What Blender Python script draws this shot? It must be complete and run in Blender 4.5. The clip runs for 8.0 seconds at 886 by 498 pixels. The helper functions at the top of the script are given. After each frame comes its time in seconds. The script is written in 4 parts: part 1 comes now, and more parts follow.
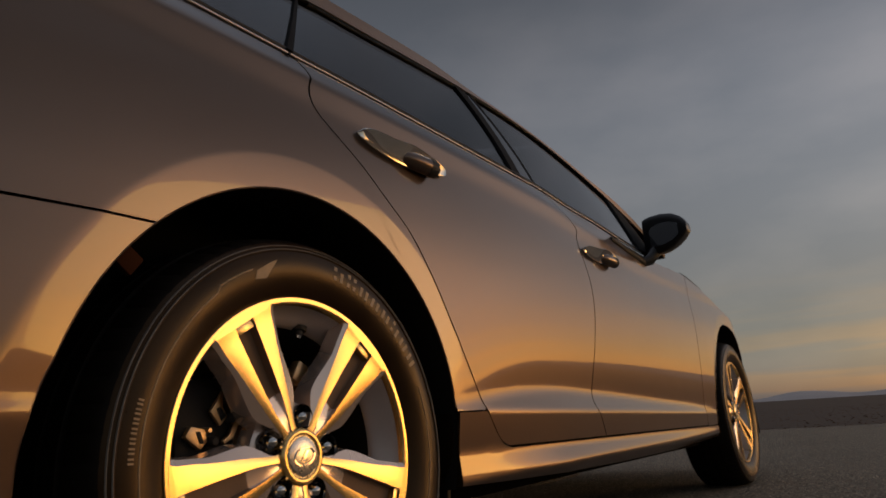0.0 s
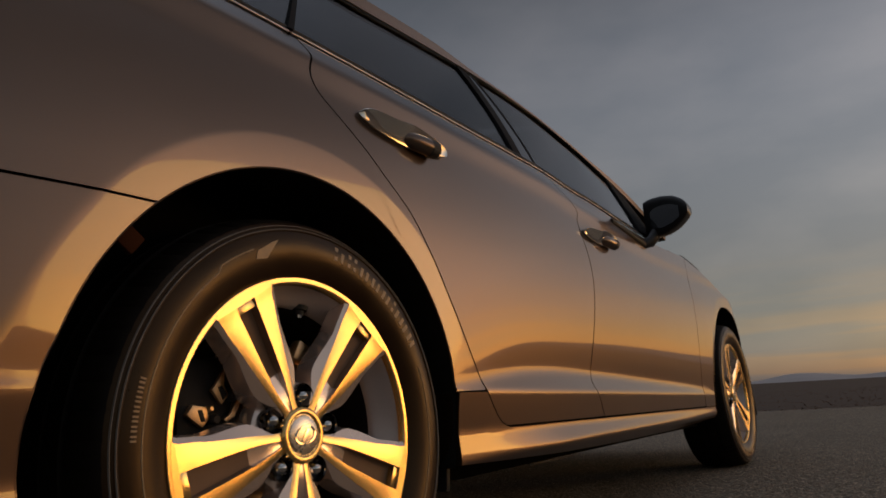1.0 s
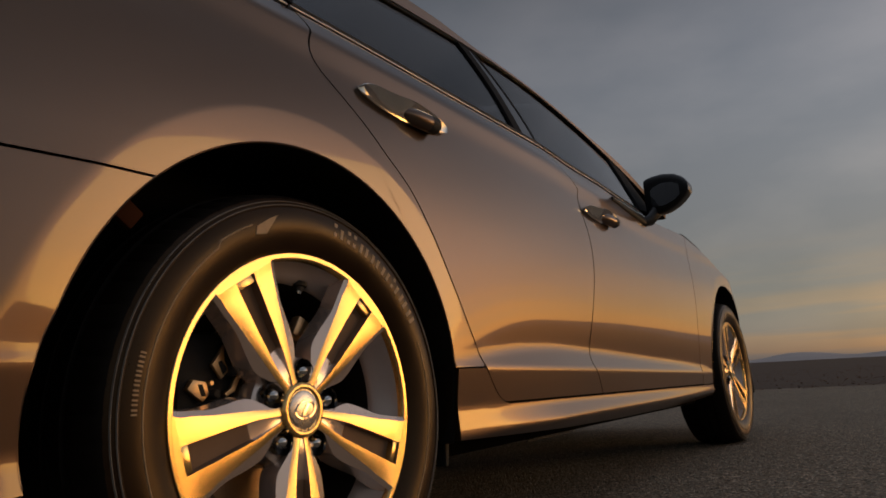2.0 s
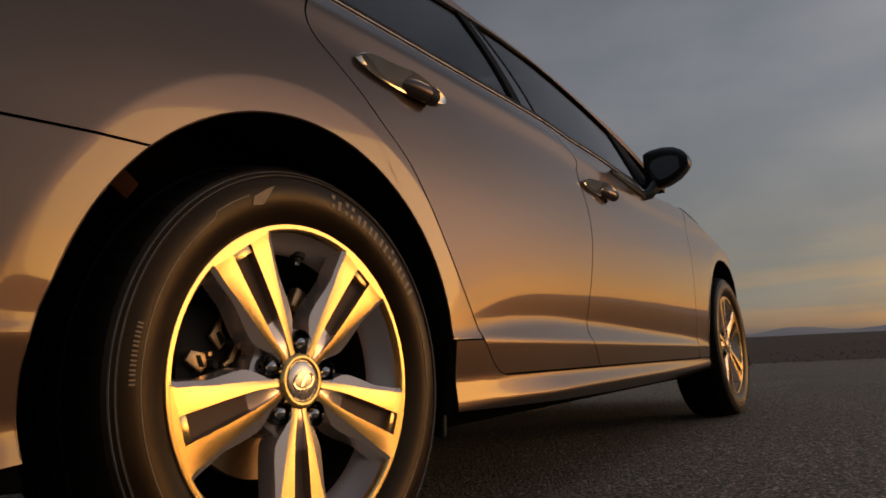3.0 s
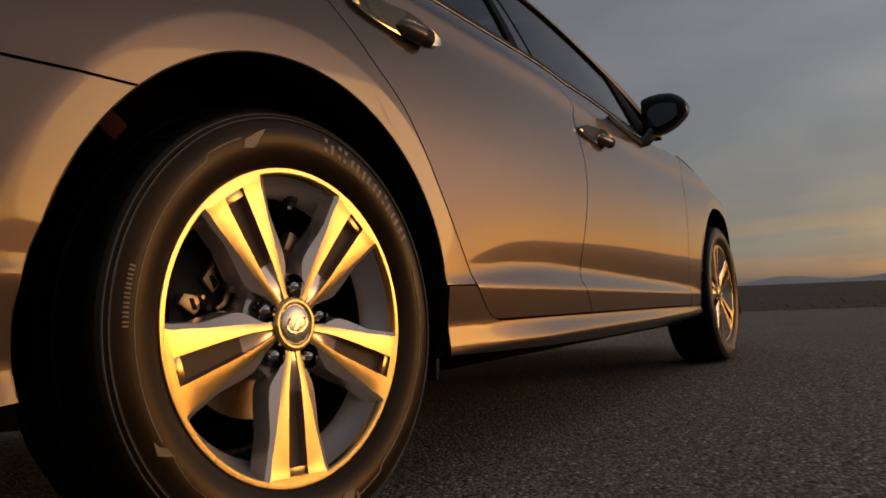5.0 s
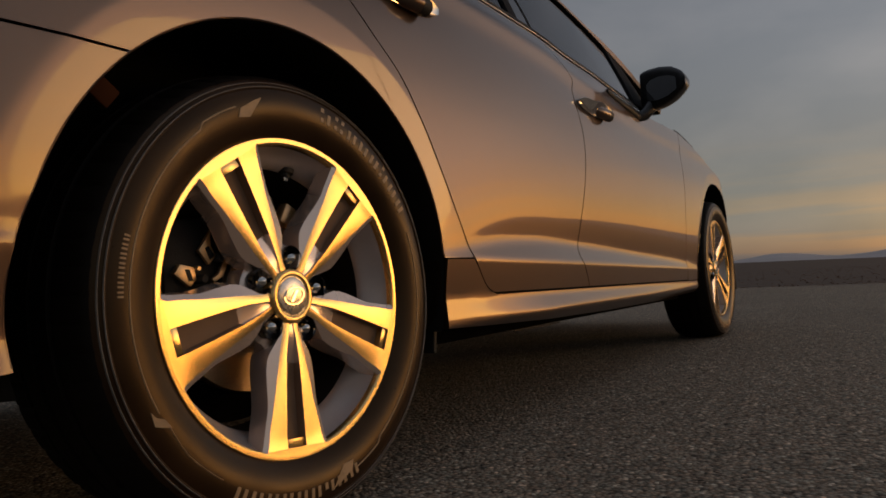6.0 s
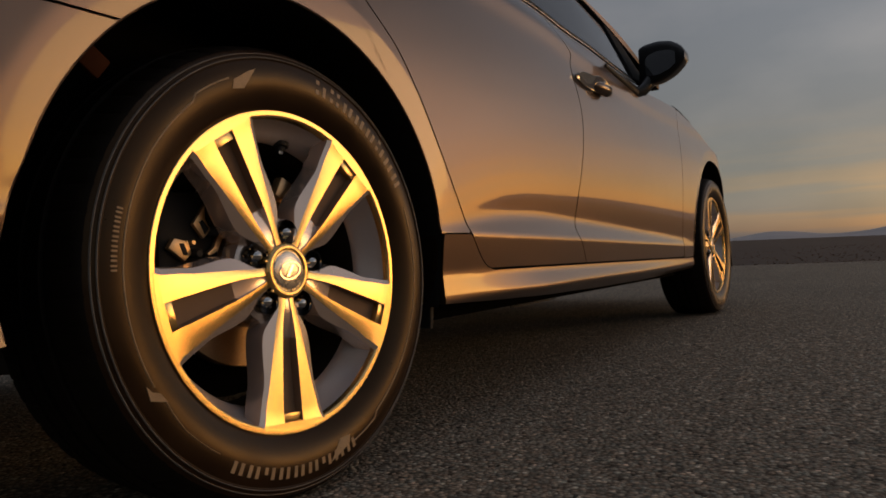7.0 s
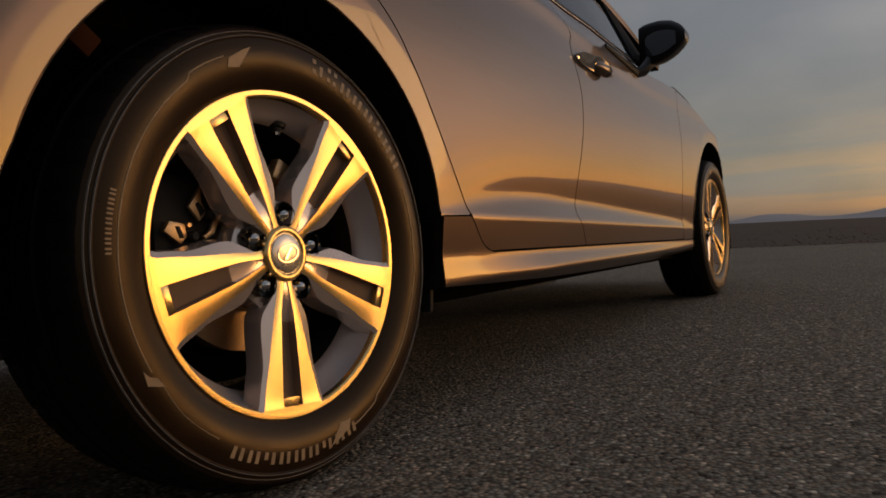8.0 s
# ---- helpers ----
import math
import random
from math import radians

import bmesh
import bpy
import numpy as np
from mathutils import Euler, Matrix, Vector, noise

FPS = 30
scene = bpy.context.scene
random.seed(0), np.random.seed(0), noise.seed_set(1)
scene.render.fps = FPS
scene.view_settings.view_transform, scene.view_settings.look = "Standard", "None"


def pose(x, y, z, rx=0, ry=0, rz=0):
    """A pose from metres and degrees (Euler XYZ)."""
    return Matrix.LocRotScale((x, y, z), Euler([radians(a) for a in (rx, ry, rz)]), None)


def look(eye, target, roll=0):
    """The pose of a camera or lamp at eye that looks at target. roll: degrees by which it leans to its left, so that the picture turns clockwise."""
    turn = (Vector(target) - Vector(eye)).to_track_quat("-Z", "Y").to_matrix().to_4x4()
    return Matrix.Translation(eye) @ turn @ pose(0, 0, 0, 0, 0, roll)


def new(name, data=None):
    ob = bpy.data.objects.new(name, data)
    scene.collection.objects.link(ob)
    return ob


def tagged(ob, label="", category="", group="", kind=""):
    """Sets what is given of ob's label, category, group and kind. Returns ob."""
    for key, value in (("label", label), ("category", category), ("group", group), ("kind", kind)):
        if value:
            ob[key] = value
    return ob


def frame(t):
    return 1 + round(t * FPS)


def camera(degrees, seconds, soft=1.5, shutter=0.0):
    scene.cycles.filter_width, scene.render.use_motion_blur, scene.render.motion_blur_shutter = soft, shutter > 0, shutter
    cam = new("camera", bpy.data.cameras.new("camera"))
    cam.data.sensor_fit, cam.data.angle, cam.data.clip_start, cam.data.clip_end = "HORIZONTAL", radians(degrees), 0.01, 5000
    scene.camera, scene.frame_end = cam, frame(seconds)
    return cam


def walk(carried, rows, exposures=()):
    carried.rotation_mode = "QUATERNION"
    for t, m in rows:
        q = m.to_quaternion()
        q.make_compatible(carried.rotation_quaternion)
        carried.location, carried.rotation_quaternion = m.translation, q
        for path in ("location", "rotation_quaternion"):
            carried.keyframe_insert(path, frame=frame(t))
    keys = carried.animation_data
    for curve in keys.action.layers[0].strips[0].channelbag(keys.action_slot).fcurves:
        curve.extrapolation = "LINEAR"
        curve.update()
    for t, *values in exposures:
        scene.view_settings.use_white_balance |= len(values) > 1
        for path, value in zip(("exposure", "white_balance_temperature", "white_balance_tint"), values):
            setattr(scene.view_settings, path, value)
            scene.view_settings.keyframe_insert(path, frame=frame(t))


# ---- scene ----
# ======================= camera and its walk =======================
cam = camera(65.71, 8.0, soft=1.7)
ROWS = [
    (0.0, -0.7360, -1.6533, 0.3530, 104.627, 4.158, -55.250),
    (0.5, -0.7375, -1.6533, 0.3533, 103.826, 3.882, -55.290),
    (1.0, -0.7374, -1.6539, 0.3535, 103.005, 3.806, -55.300),
    (1.5, -0.7368, -1.6535, 0.3521, 102.168, 3.732, -55.317),
    (3.0, -0.7303, -1.6486, 0.3471, 99.074, 3.521, -55.524),
    (3.5, -0.7291, -1.6484, 0.3463, 97.936, 3.462, -55.645),
    (4.0, -0.7287, -1.6498, 0.3463, 96.799, 3.319, -55.746),
    (4.5, -0.7281, -1.6524, 0.3463, 95.668, 3.184, -55.824),
    (6.0, -0.7206, -1.6420, 0.3377, 92.676, 3.117, -56.276),
    (6.5, -0.7172, -1.6397, 0.3357, 91.705, 3.052, -56.437),
    (7.0, -0.7146, -1.6360, 0.3336, 90.784, 3.045, -56.612),
    (7.5, -0.7109, -1.6310, 0.3314, 89.987, 3.075, -56.750),
    (8.0, -0.7045, -1.6239, 0.3302, 89.469, 3.345, -56.830),
]
walk(cam, [(t, pose(x, y, z, rx, ry, rz)) for t, x, y, z, rx, ry, rz in ROWS])

# ======================= world, sun, exposure =======================
SUN_SIDE, SUN_UP = 45.0, 2.5      # degrees ahead of the car's right side, and over the horizon
scene.view_settings.exposure = 0.0
world = bpy.data.worlds.new("evening_sky")
scene.world = world
world.use_nodes = True
wn, wl = world.node_tree.nodes, world.node_tree.links
wn.clear()
sky = wn.new("ShaderNodeTexSky")
sky.sky_type = 'NISHITA'
sky.sun_disc = False
sky.sun_elevation = radians(SUN_UP)
sky.sun_rotation = radians(180 - SUN_SIDE)
sky.air_density, sky.dust_density, sky.ozone_density = 1.0, 0.8, 1.0
wbg, wout = wn.new("ShaderNodeBackground"), wn.new("ShaderNodeOutputWorld")
wtex, wmap, wnoise, wramp, wmix = (wn.new("ShaderNode" + n) for n in ("TexCoord", "Mapping", "TexNoise", "ValToRGB", "Mix"))
wmap.inputs["Scale"].default_value = (1.0, 1.0, 2.4)
wnoise.inputs["Scale"].default_value, wnoise.inputs["Detail"].default_value = 3.0, 6
wramp.color_ramp.elements[0].position, wramp.color_ramp.elements[1].position = 0.42, 0.68
wramp.color_ramp.elements[0].color, wramp.color_ramp.elements[1].color = (0.91, 0.88, 0.96, 1), (1.19, 1.09, 1.14, 1)
wmix.data_type, wmix.blend_type = 'RGBA', 'MULTIPLY'
wmix.inputs["Factor"].default_value = 1.0
wl.new(wtex.outputs["Generated"], wmap.inputs["Vector"])
wl.new(wmap.outputs["Vector"], wnoise.inputs["Vector"])
wl.new(wnoise.outputs["Fac"], wramp.inputs["Fac"])
whue = wn.new("ShaderNodeHueSaturation")      # thin high haze greys the sky
whue.inputs["Saturation"].default_value = 0.45
wl.new(sky.outputs["Color"], whue.inputs["Color"])
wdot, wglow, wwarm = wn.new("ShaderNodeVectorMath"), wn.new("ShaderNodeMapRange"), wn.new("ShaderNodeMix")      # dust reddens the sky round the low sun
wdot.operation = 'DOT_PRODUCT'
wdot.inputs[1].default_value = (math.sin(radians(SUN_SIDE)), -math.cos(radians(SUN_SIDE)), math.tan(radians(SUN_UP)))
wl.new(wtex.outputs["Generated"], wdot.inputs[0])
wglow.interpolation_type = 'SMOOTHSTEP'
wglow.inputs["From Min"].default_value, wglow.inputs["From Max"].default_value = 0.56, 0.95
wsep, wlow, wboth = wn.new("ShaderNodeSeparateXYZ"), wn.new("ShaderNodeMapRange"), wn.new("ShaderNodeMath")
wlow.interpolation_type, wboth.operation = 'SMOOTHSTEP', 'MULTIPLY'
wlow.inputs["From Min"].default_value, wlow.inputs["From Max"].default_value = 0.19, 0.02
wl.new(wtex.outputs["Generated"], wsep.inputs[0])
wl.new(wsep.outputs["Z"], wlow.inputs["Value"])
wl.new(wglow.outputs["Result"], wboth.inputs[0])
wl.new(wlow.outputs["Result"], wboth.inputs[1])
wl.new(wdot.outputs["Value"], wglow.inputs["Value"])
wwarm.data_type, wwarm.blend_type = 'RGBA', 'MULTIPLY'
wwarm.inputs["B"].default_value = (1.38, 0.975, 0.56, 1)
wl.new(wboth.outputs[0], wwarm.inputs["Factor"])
wl.new(whue.outputs["Color"], wwarm.inputs["A"])
wl.new(wwarm.outputs["Result"], wmix.inputs["A"])
wl.new(wramp.outputs["Color"], wmix.inputs["B"])
wbar, wstreak, wcut, wband, wcloud, wlit = (wn.new("ShaderNode" + n) for n in ("Mapping", "TexNoise", "MapRange", "MapRange", "Math", "Mix"))      # low orange cloud streaks
wbar.inputs["Scale"].default_value, wbar.inputs["Rotation"].default_value = (2.2, 2.2, 34.0), (0.05, 0.03, 0)
wstreak.inputs["Scale"].default_value, wstreak.inputs["Detail"].default_value = 1.0, 4
wcut.inputs["From Min"].default_value, wcut.inputs["From Max"].default_value = 0.47, 0.62
wband.inputs["From Min"].default_value, wband.inputs["From Max"].default_value = 0.17, 0.03
wcloud.operation, wlit.data_type, wlit.blend_type = 'MULTIPLY', 'RGBA', 'MULTIPLY'
wlit.inputs["B"].default_value = (1.36, 1.11, 0.86, 1)
wl.new(wtex.outputs["Generated"], wbar.inputs["Vector"])
wl.new(wbar.outputs["Vector"], wstreak.inputs["Vector"])
wl.new(wstreak.outputs["Fac"], wcut.inputs["Value"])
wl.new(wsep.outputs["Z"], wband.inputs["Value"])
wl.new(wcut.outputs["Result"], wcloud.inputs[0])
wl.new(wband.outputs["Result"], wcloud.inputs[1])
wl.new(wcloud.outputs[0], wlit.inputs["Factor"])
wl.new(wmix.outputs["Result"], wlit.inputs["A"])
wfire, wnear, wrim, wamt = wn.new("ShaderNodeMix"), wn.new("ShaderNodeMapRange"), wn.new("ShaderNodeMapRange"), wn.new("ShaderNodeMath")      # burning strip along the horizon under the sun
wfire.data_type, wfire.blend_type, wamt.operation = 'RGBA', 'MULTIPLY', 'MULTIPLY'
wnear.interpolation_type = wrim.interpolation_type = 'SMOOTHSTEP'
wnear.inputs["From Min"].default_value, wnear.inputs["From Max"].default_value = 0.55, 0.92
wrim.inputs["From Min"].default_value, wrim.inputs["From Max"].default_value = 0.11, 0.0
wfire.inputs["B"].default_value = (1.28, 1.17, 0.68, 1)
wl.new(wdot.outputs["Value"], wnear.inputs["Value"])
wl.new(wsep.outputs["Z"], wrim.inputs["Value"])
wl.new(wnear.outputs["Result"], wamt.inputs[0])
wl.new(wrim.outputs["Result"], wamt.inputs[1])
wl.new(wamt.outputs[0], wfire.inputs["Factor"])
wgrey = wn.new("ShaderNodeMix")      # dull haze along the rest of the horizon
wgrey.data_type, wgrey.blend_type = 'RGBA', 'MULTIPLY'
wgrey.inputs["B"].default_value = (0.90, 0.99, 1.03, 1)
wl.new(wband.outputs["Result"], wgrey.inputs["Factor"])
wl.new(wlit.outputs["Result"], wgrey.inputs["A"])
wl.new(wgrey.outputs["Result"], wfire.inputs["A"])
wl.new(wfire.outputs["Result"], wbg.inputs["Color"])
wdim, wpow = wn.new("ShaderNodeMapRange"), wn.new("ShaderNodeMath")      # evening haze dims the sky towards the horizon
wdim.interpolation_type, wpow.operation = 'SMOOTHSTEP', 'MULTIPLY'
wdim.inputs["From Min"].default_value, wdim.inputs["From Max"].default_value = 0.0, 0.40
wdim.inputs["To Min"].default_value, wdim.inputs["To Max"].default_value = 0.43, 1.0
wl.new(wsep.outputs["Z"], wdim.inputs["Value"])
whigh, wtop = wn.new("ShaderNodeValToRGB"), wn.new("ShaderNodeMath")      # a deeper belt of sky, and brightness added overhead to light the ground
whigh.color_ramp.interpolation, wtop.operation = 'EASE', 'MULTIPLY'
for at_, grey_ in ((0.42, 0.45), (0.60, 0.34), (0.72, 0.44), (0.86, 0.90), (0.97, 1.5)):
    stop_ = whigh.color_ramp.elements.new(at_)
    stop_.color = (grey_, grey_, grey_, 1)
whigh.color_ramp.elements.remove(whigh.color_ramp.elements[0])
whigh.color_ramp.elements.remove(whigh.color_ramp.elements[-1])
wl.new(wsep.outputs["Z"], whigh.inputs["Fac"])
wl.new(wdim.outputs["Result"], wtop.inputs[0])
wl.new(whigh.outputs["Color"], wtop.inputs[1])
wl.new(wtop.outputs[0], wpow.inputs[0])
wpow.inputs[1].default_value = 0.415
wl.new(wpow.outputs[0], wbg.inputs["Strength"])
wl.new(wbg.outputs["Background"], wout.inputs["Surface"])

sun = new("sun", bpy.data.lights.new("sun", 'SUN'))
sun.data.energy, sun.data.angle, sun.data.color = 0.27, radians(24), (1.0, 0.55, 0.10)
_a, _e = radians(SUN_SIDE), radians(SUN_UP)
sun.matrix_world = look((0, 0, 0), (-math.sin(_a) * math.cos(_e), math.cos(_a) * math.cos(_e), -math.sin(_e)))


# ======================= materials =======================
def material(name, color, rough=0.5, metal=0.0, coat=0.0, coat_rough=0.03, vary=0.12, scale=8.0, bump=0.0, bump_scale=200.0, spec=0.5, rough_vary=0.08):
    """A painted, cast or worn surface: colour varied at two scales, uneven gloss, fine relief."""
    m = bpy.data.materials.new(name)
    m.use_nodes = True
    n, l = m.node_tree.nodes, m.node_tree.links
    b = n["Principled BSDF"]
    tc = n.new("ShaderNodeTexCoord")
    big, small, mixn = n.new("ShaderNodeTexNoise"), n.new("ShaderNodeTexNoise"), n.new("ShaderNodeMix")
    big.inputs["Scale"].default_value, big.inputs["Detail"].default_value = scale, 4
    small.inputs["Scale"].default_value, small.inputs["Detail"].default_value = scale * 14, 3
    l.new(tc.outputs["Object"], big.inputs["Vector"])
    l.new(tc.outputs["Object"], small.inputs["Vector"])
    add = n.new("ShaderNodeMath")
    add.operation = 'MULTIPLY_ADD'
    l.new(small.outputs["Fac"], add.inputs[0])
    add.inputs[1].default_value = 0.5
    l.new(big.outputs["Fac"], add.inputs[2])
    mr = n.new("ShaderNodeMapRange")
    l.new(add.outputs[0], mr.inputs["Value"])
    mr.inputs["From Min"].default_value, mr.inputs["From Max"].default_value = 0.45, 1.05
    mixn.data_type = 'RGBA'
    mixn.inputs["A"].default_value = (*[c * (1 - vary) for c in color], 1)
    mixn.inputs["B"].default_value = (*[min(1, c * (1 + vary)) for c in color], 1)
    l.new(mr.outputs["Result"], mixn.inputs["Factor"])
    l.new(mixn.outputs["Result"], b.inputs["Base Color"])
    rr = n.new("ShaderNodeMapRange")
    l.new(mr.outputs["Result"], rr.inputs["Value"])
    rr.inputs["To Min"].default_value, rr.inputs["To Max"].default_value = max(0.02, rough - rough_vary), min(1, rough + rough_vary)
    l.new(rr.outputs["Result"], b.inputs["Roughness"])
    b.inputs["Metallic"].default_value = metal
    b.inputs["Coat Weight"].default_value = coat
    b.inputs["Coat Roughness"].default_value = coat_rough
    b.inputs["Specular IOR Level"].default_value = spec
    if bump:
        bn, fine = n.new("ShaderNodeBump"), n.new("ShaderNodeTexNoise")
        fine.inputs["Scale"].default_value = bump_scale
        l.new(tc.outputs["Object"], fine.inputs["Vector"])
        l.new(fine.outputs["Fac"], bn.inputs["Height"])
        bn.inputs["Strength"].default_value, bn.inputs["Distance"].default_value = 1.0, bump
        l.new(bn.outputs["Normal"], b.inputs["Normal"])
    return m


PAINT = material("bronze_metallic_paint", (0.138, 0.0885, 0.059), 0.34, 0.90, 1.0, 0.04, 0.015, 3.0, rough_vary=0.02)
PAINT.node_tree.nodes["Principled BSDF"].inputs["Coat IOR"].default_value = 1.58
BLACK_TRIM = material("black_trim", (0.012, 0.012, 0.013), 0.35, 0, 0.3, 0.1)
SAIL = material("matt_black_sail", (0.012, 0.012, 0.013), 0.75, spec=0.15)
PIANO = material("gloss_black_trim", (0.008, 0.008, 0.009), 0.05, 0, 0.5, 0.02, rough_vary=0.01)
BLACK_PLASTIC = material("black_plastic", (0.015, 0.015, 0.015), 0.6, bump=0.0004, bump_scale=900)
LINER = material("wheel_well_liner", (0.028, 0.024, 0.021), 0.9, bump=0.001, bump_scale=300, spec=0.10, rough_vary=0.0)
CLIP = material("lit_brown_liner", (0.06, 0.022, 0.010), 0.8, spec=0.05)
CHROME = material("chrome", (0.78, 0.77, 0.75), 0.06, 1.0, vary=0.03, rough_vary=0.03)
TRIM_LINE = material("brushed_window_trim", (0.60, 0.60, 0.64), 0.46, 1.0, vary=0.05)
SATIN = material("satin_trim", (0.60, 0.58, 0.56), 0.26, 1.0, vary=0.05)
# the sunset's gold is mixed into the colour of the bare alloy
MACHINED = material("sunset_machined_alloy", (0.84, 0.59, 0.25), 0.25, 1.0, 0.2, 0.10, 0.02, 20, rough_vary=0.015)
RIM_GREY = material("grey_wheel_paint", (0.80, 0.665, 0.585), 0.22, 0.72, 0.5, 0.08, 0.02, 6, rough_vary=0.02)
BARREL = material("grey_barrel_paint", (0.62, 0.56, 0.54), 0.36, 0.35, 0.3, 0.12, 0.05, 20)
POCKET = material("shaded_pocket_paint", (0.26, 0.165, 0.105), 0.65, 0.0, 0.0, 0.2, 0.1, 30, spec=0.25)
RUBBER = material("tyre_rubber", (0.024, 0.0110, 0.0046), 0.34, 0, spec=0.42, vary=0.3, scale=14, bump=0.0001, bump_scale=700)
RUBBER.node_tree.nodes["Principled BSDF"].inputs["Specular Tint"].default_value = (1.0, 0.76, 0.50, 1)      # brown dust, and the golden evening sheen tinted into the gloss
TREAD = material("shaded_tread_rubber", (0.010, 0.0072, 0.0050), 0.65, spec=0.14, vary=0.3, scale=20)
RUBBER_MARK = material("raised_tyre_mark", (0.48, 0.33, 0.19), 0.5, vary=0.25, scale=40)
RUBBER_RING = material("pale_ring_rubber", (0.22, 0.195, 0.17), 0.6, vary=0.3, scale=30)
ZINC = material("yellow_zinc", (0.78, 0.54, 0.30), 0.40, 0.9, vary=0.2, scale=30)
BARREL_DARK = material("dark_barrel", (0.020, 0.017, 0.015), 0.8, vary=0.3, scale=25, spec=0.15)
CAST = material("cast_iron", (0.010, 0.009, 0.009), 0.7, 0.0, vary=0.3, scale=30, bump=0.0006, bump_scale=400)
# the orange of the low sun is put into the steel's colour
STEEL = material("sunlit_brake_steel", (0.95, 0.66, 0.43), 0.34, 1.0, vary=0.2, scale=20)
_mn, _ml = MACHINED.node_tree.nodes, MACHINED.node_tree.links      # turned on a lathe
_pos, _cross, _turn = _mn.new("ShaderNodeTexCoord"), _mn.new("ShaderNodeVectorMath"), _mn.new("ShaderNodeVectorTransform")
_cross.operation, _cross.inputs[1].default_value = 'CROSS_PRODUCT', (0, 1, 0)
_turn.vector_type, _turn.convert_from, _turn.convert_to = 'VECTOR', 'OBJECT', 'WORLD'
_ml.new(_pos.outputs["Object"], _cross.inputs[0])
_ml.new(_cross.outputs[0], _turn.inputs[0])
_ml.new(_turn.outputs[0], _mn["Principled BSDF"].inputs["Tangent"])
_mn["Principled BSDF"].inputs["Anisotropic"].default_value = 0.75
_mn["Principled BSDF"].inputs["Anisotropic Rotation"].default_value = 0.25
LAMP_RED = material("red_lamp", (0.30, 0.01, 0.01), 0.1, coat=1.0)
LAMP_CLEAR = material("clear_lamp", (0.5, 0.5, 0.5), 0.08, 0.6, 1.0)
# near black, standing in for unlit depth inside and under the body
UNDER = material("unlit_black", (0.004, 0.004, 0.004), 0.95, spec=0.05)


def glass_material(name, tint):
    m = bpy.data.materials.new(name)
    m.use_nodes = True
    b = m.node_tree.nodes["Principled BSDF"]
    b.inputs["Base Color"].default_value = (*tint, 1)
    b.inputs["Roughness"].default_value = 0.01
    b.inputs["Transmission Weight"].default_value = 1.0
    b.inputs["IOR"].default_value = 1.5
    return m


GLASS = glass_material("tinted_glass", (0.10, 0.11, 0.12))
MIRROR = material("mirror_glass", (0.85, 0.87, 0.88), 0.02, 1.0, vary=0.01, rough_vary=0.0)


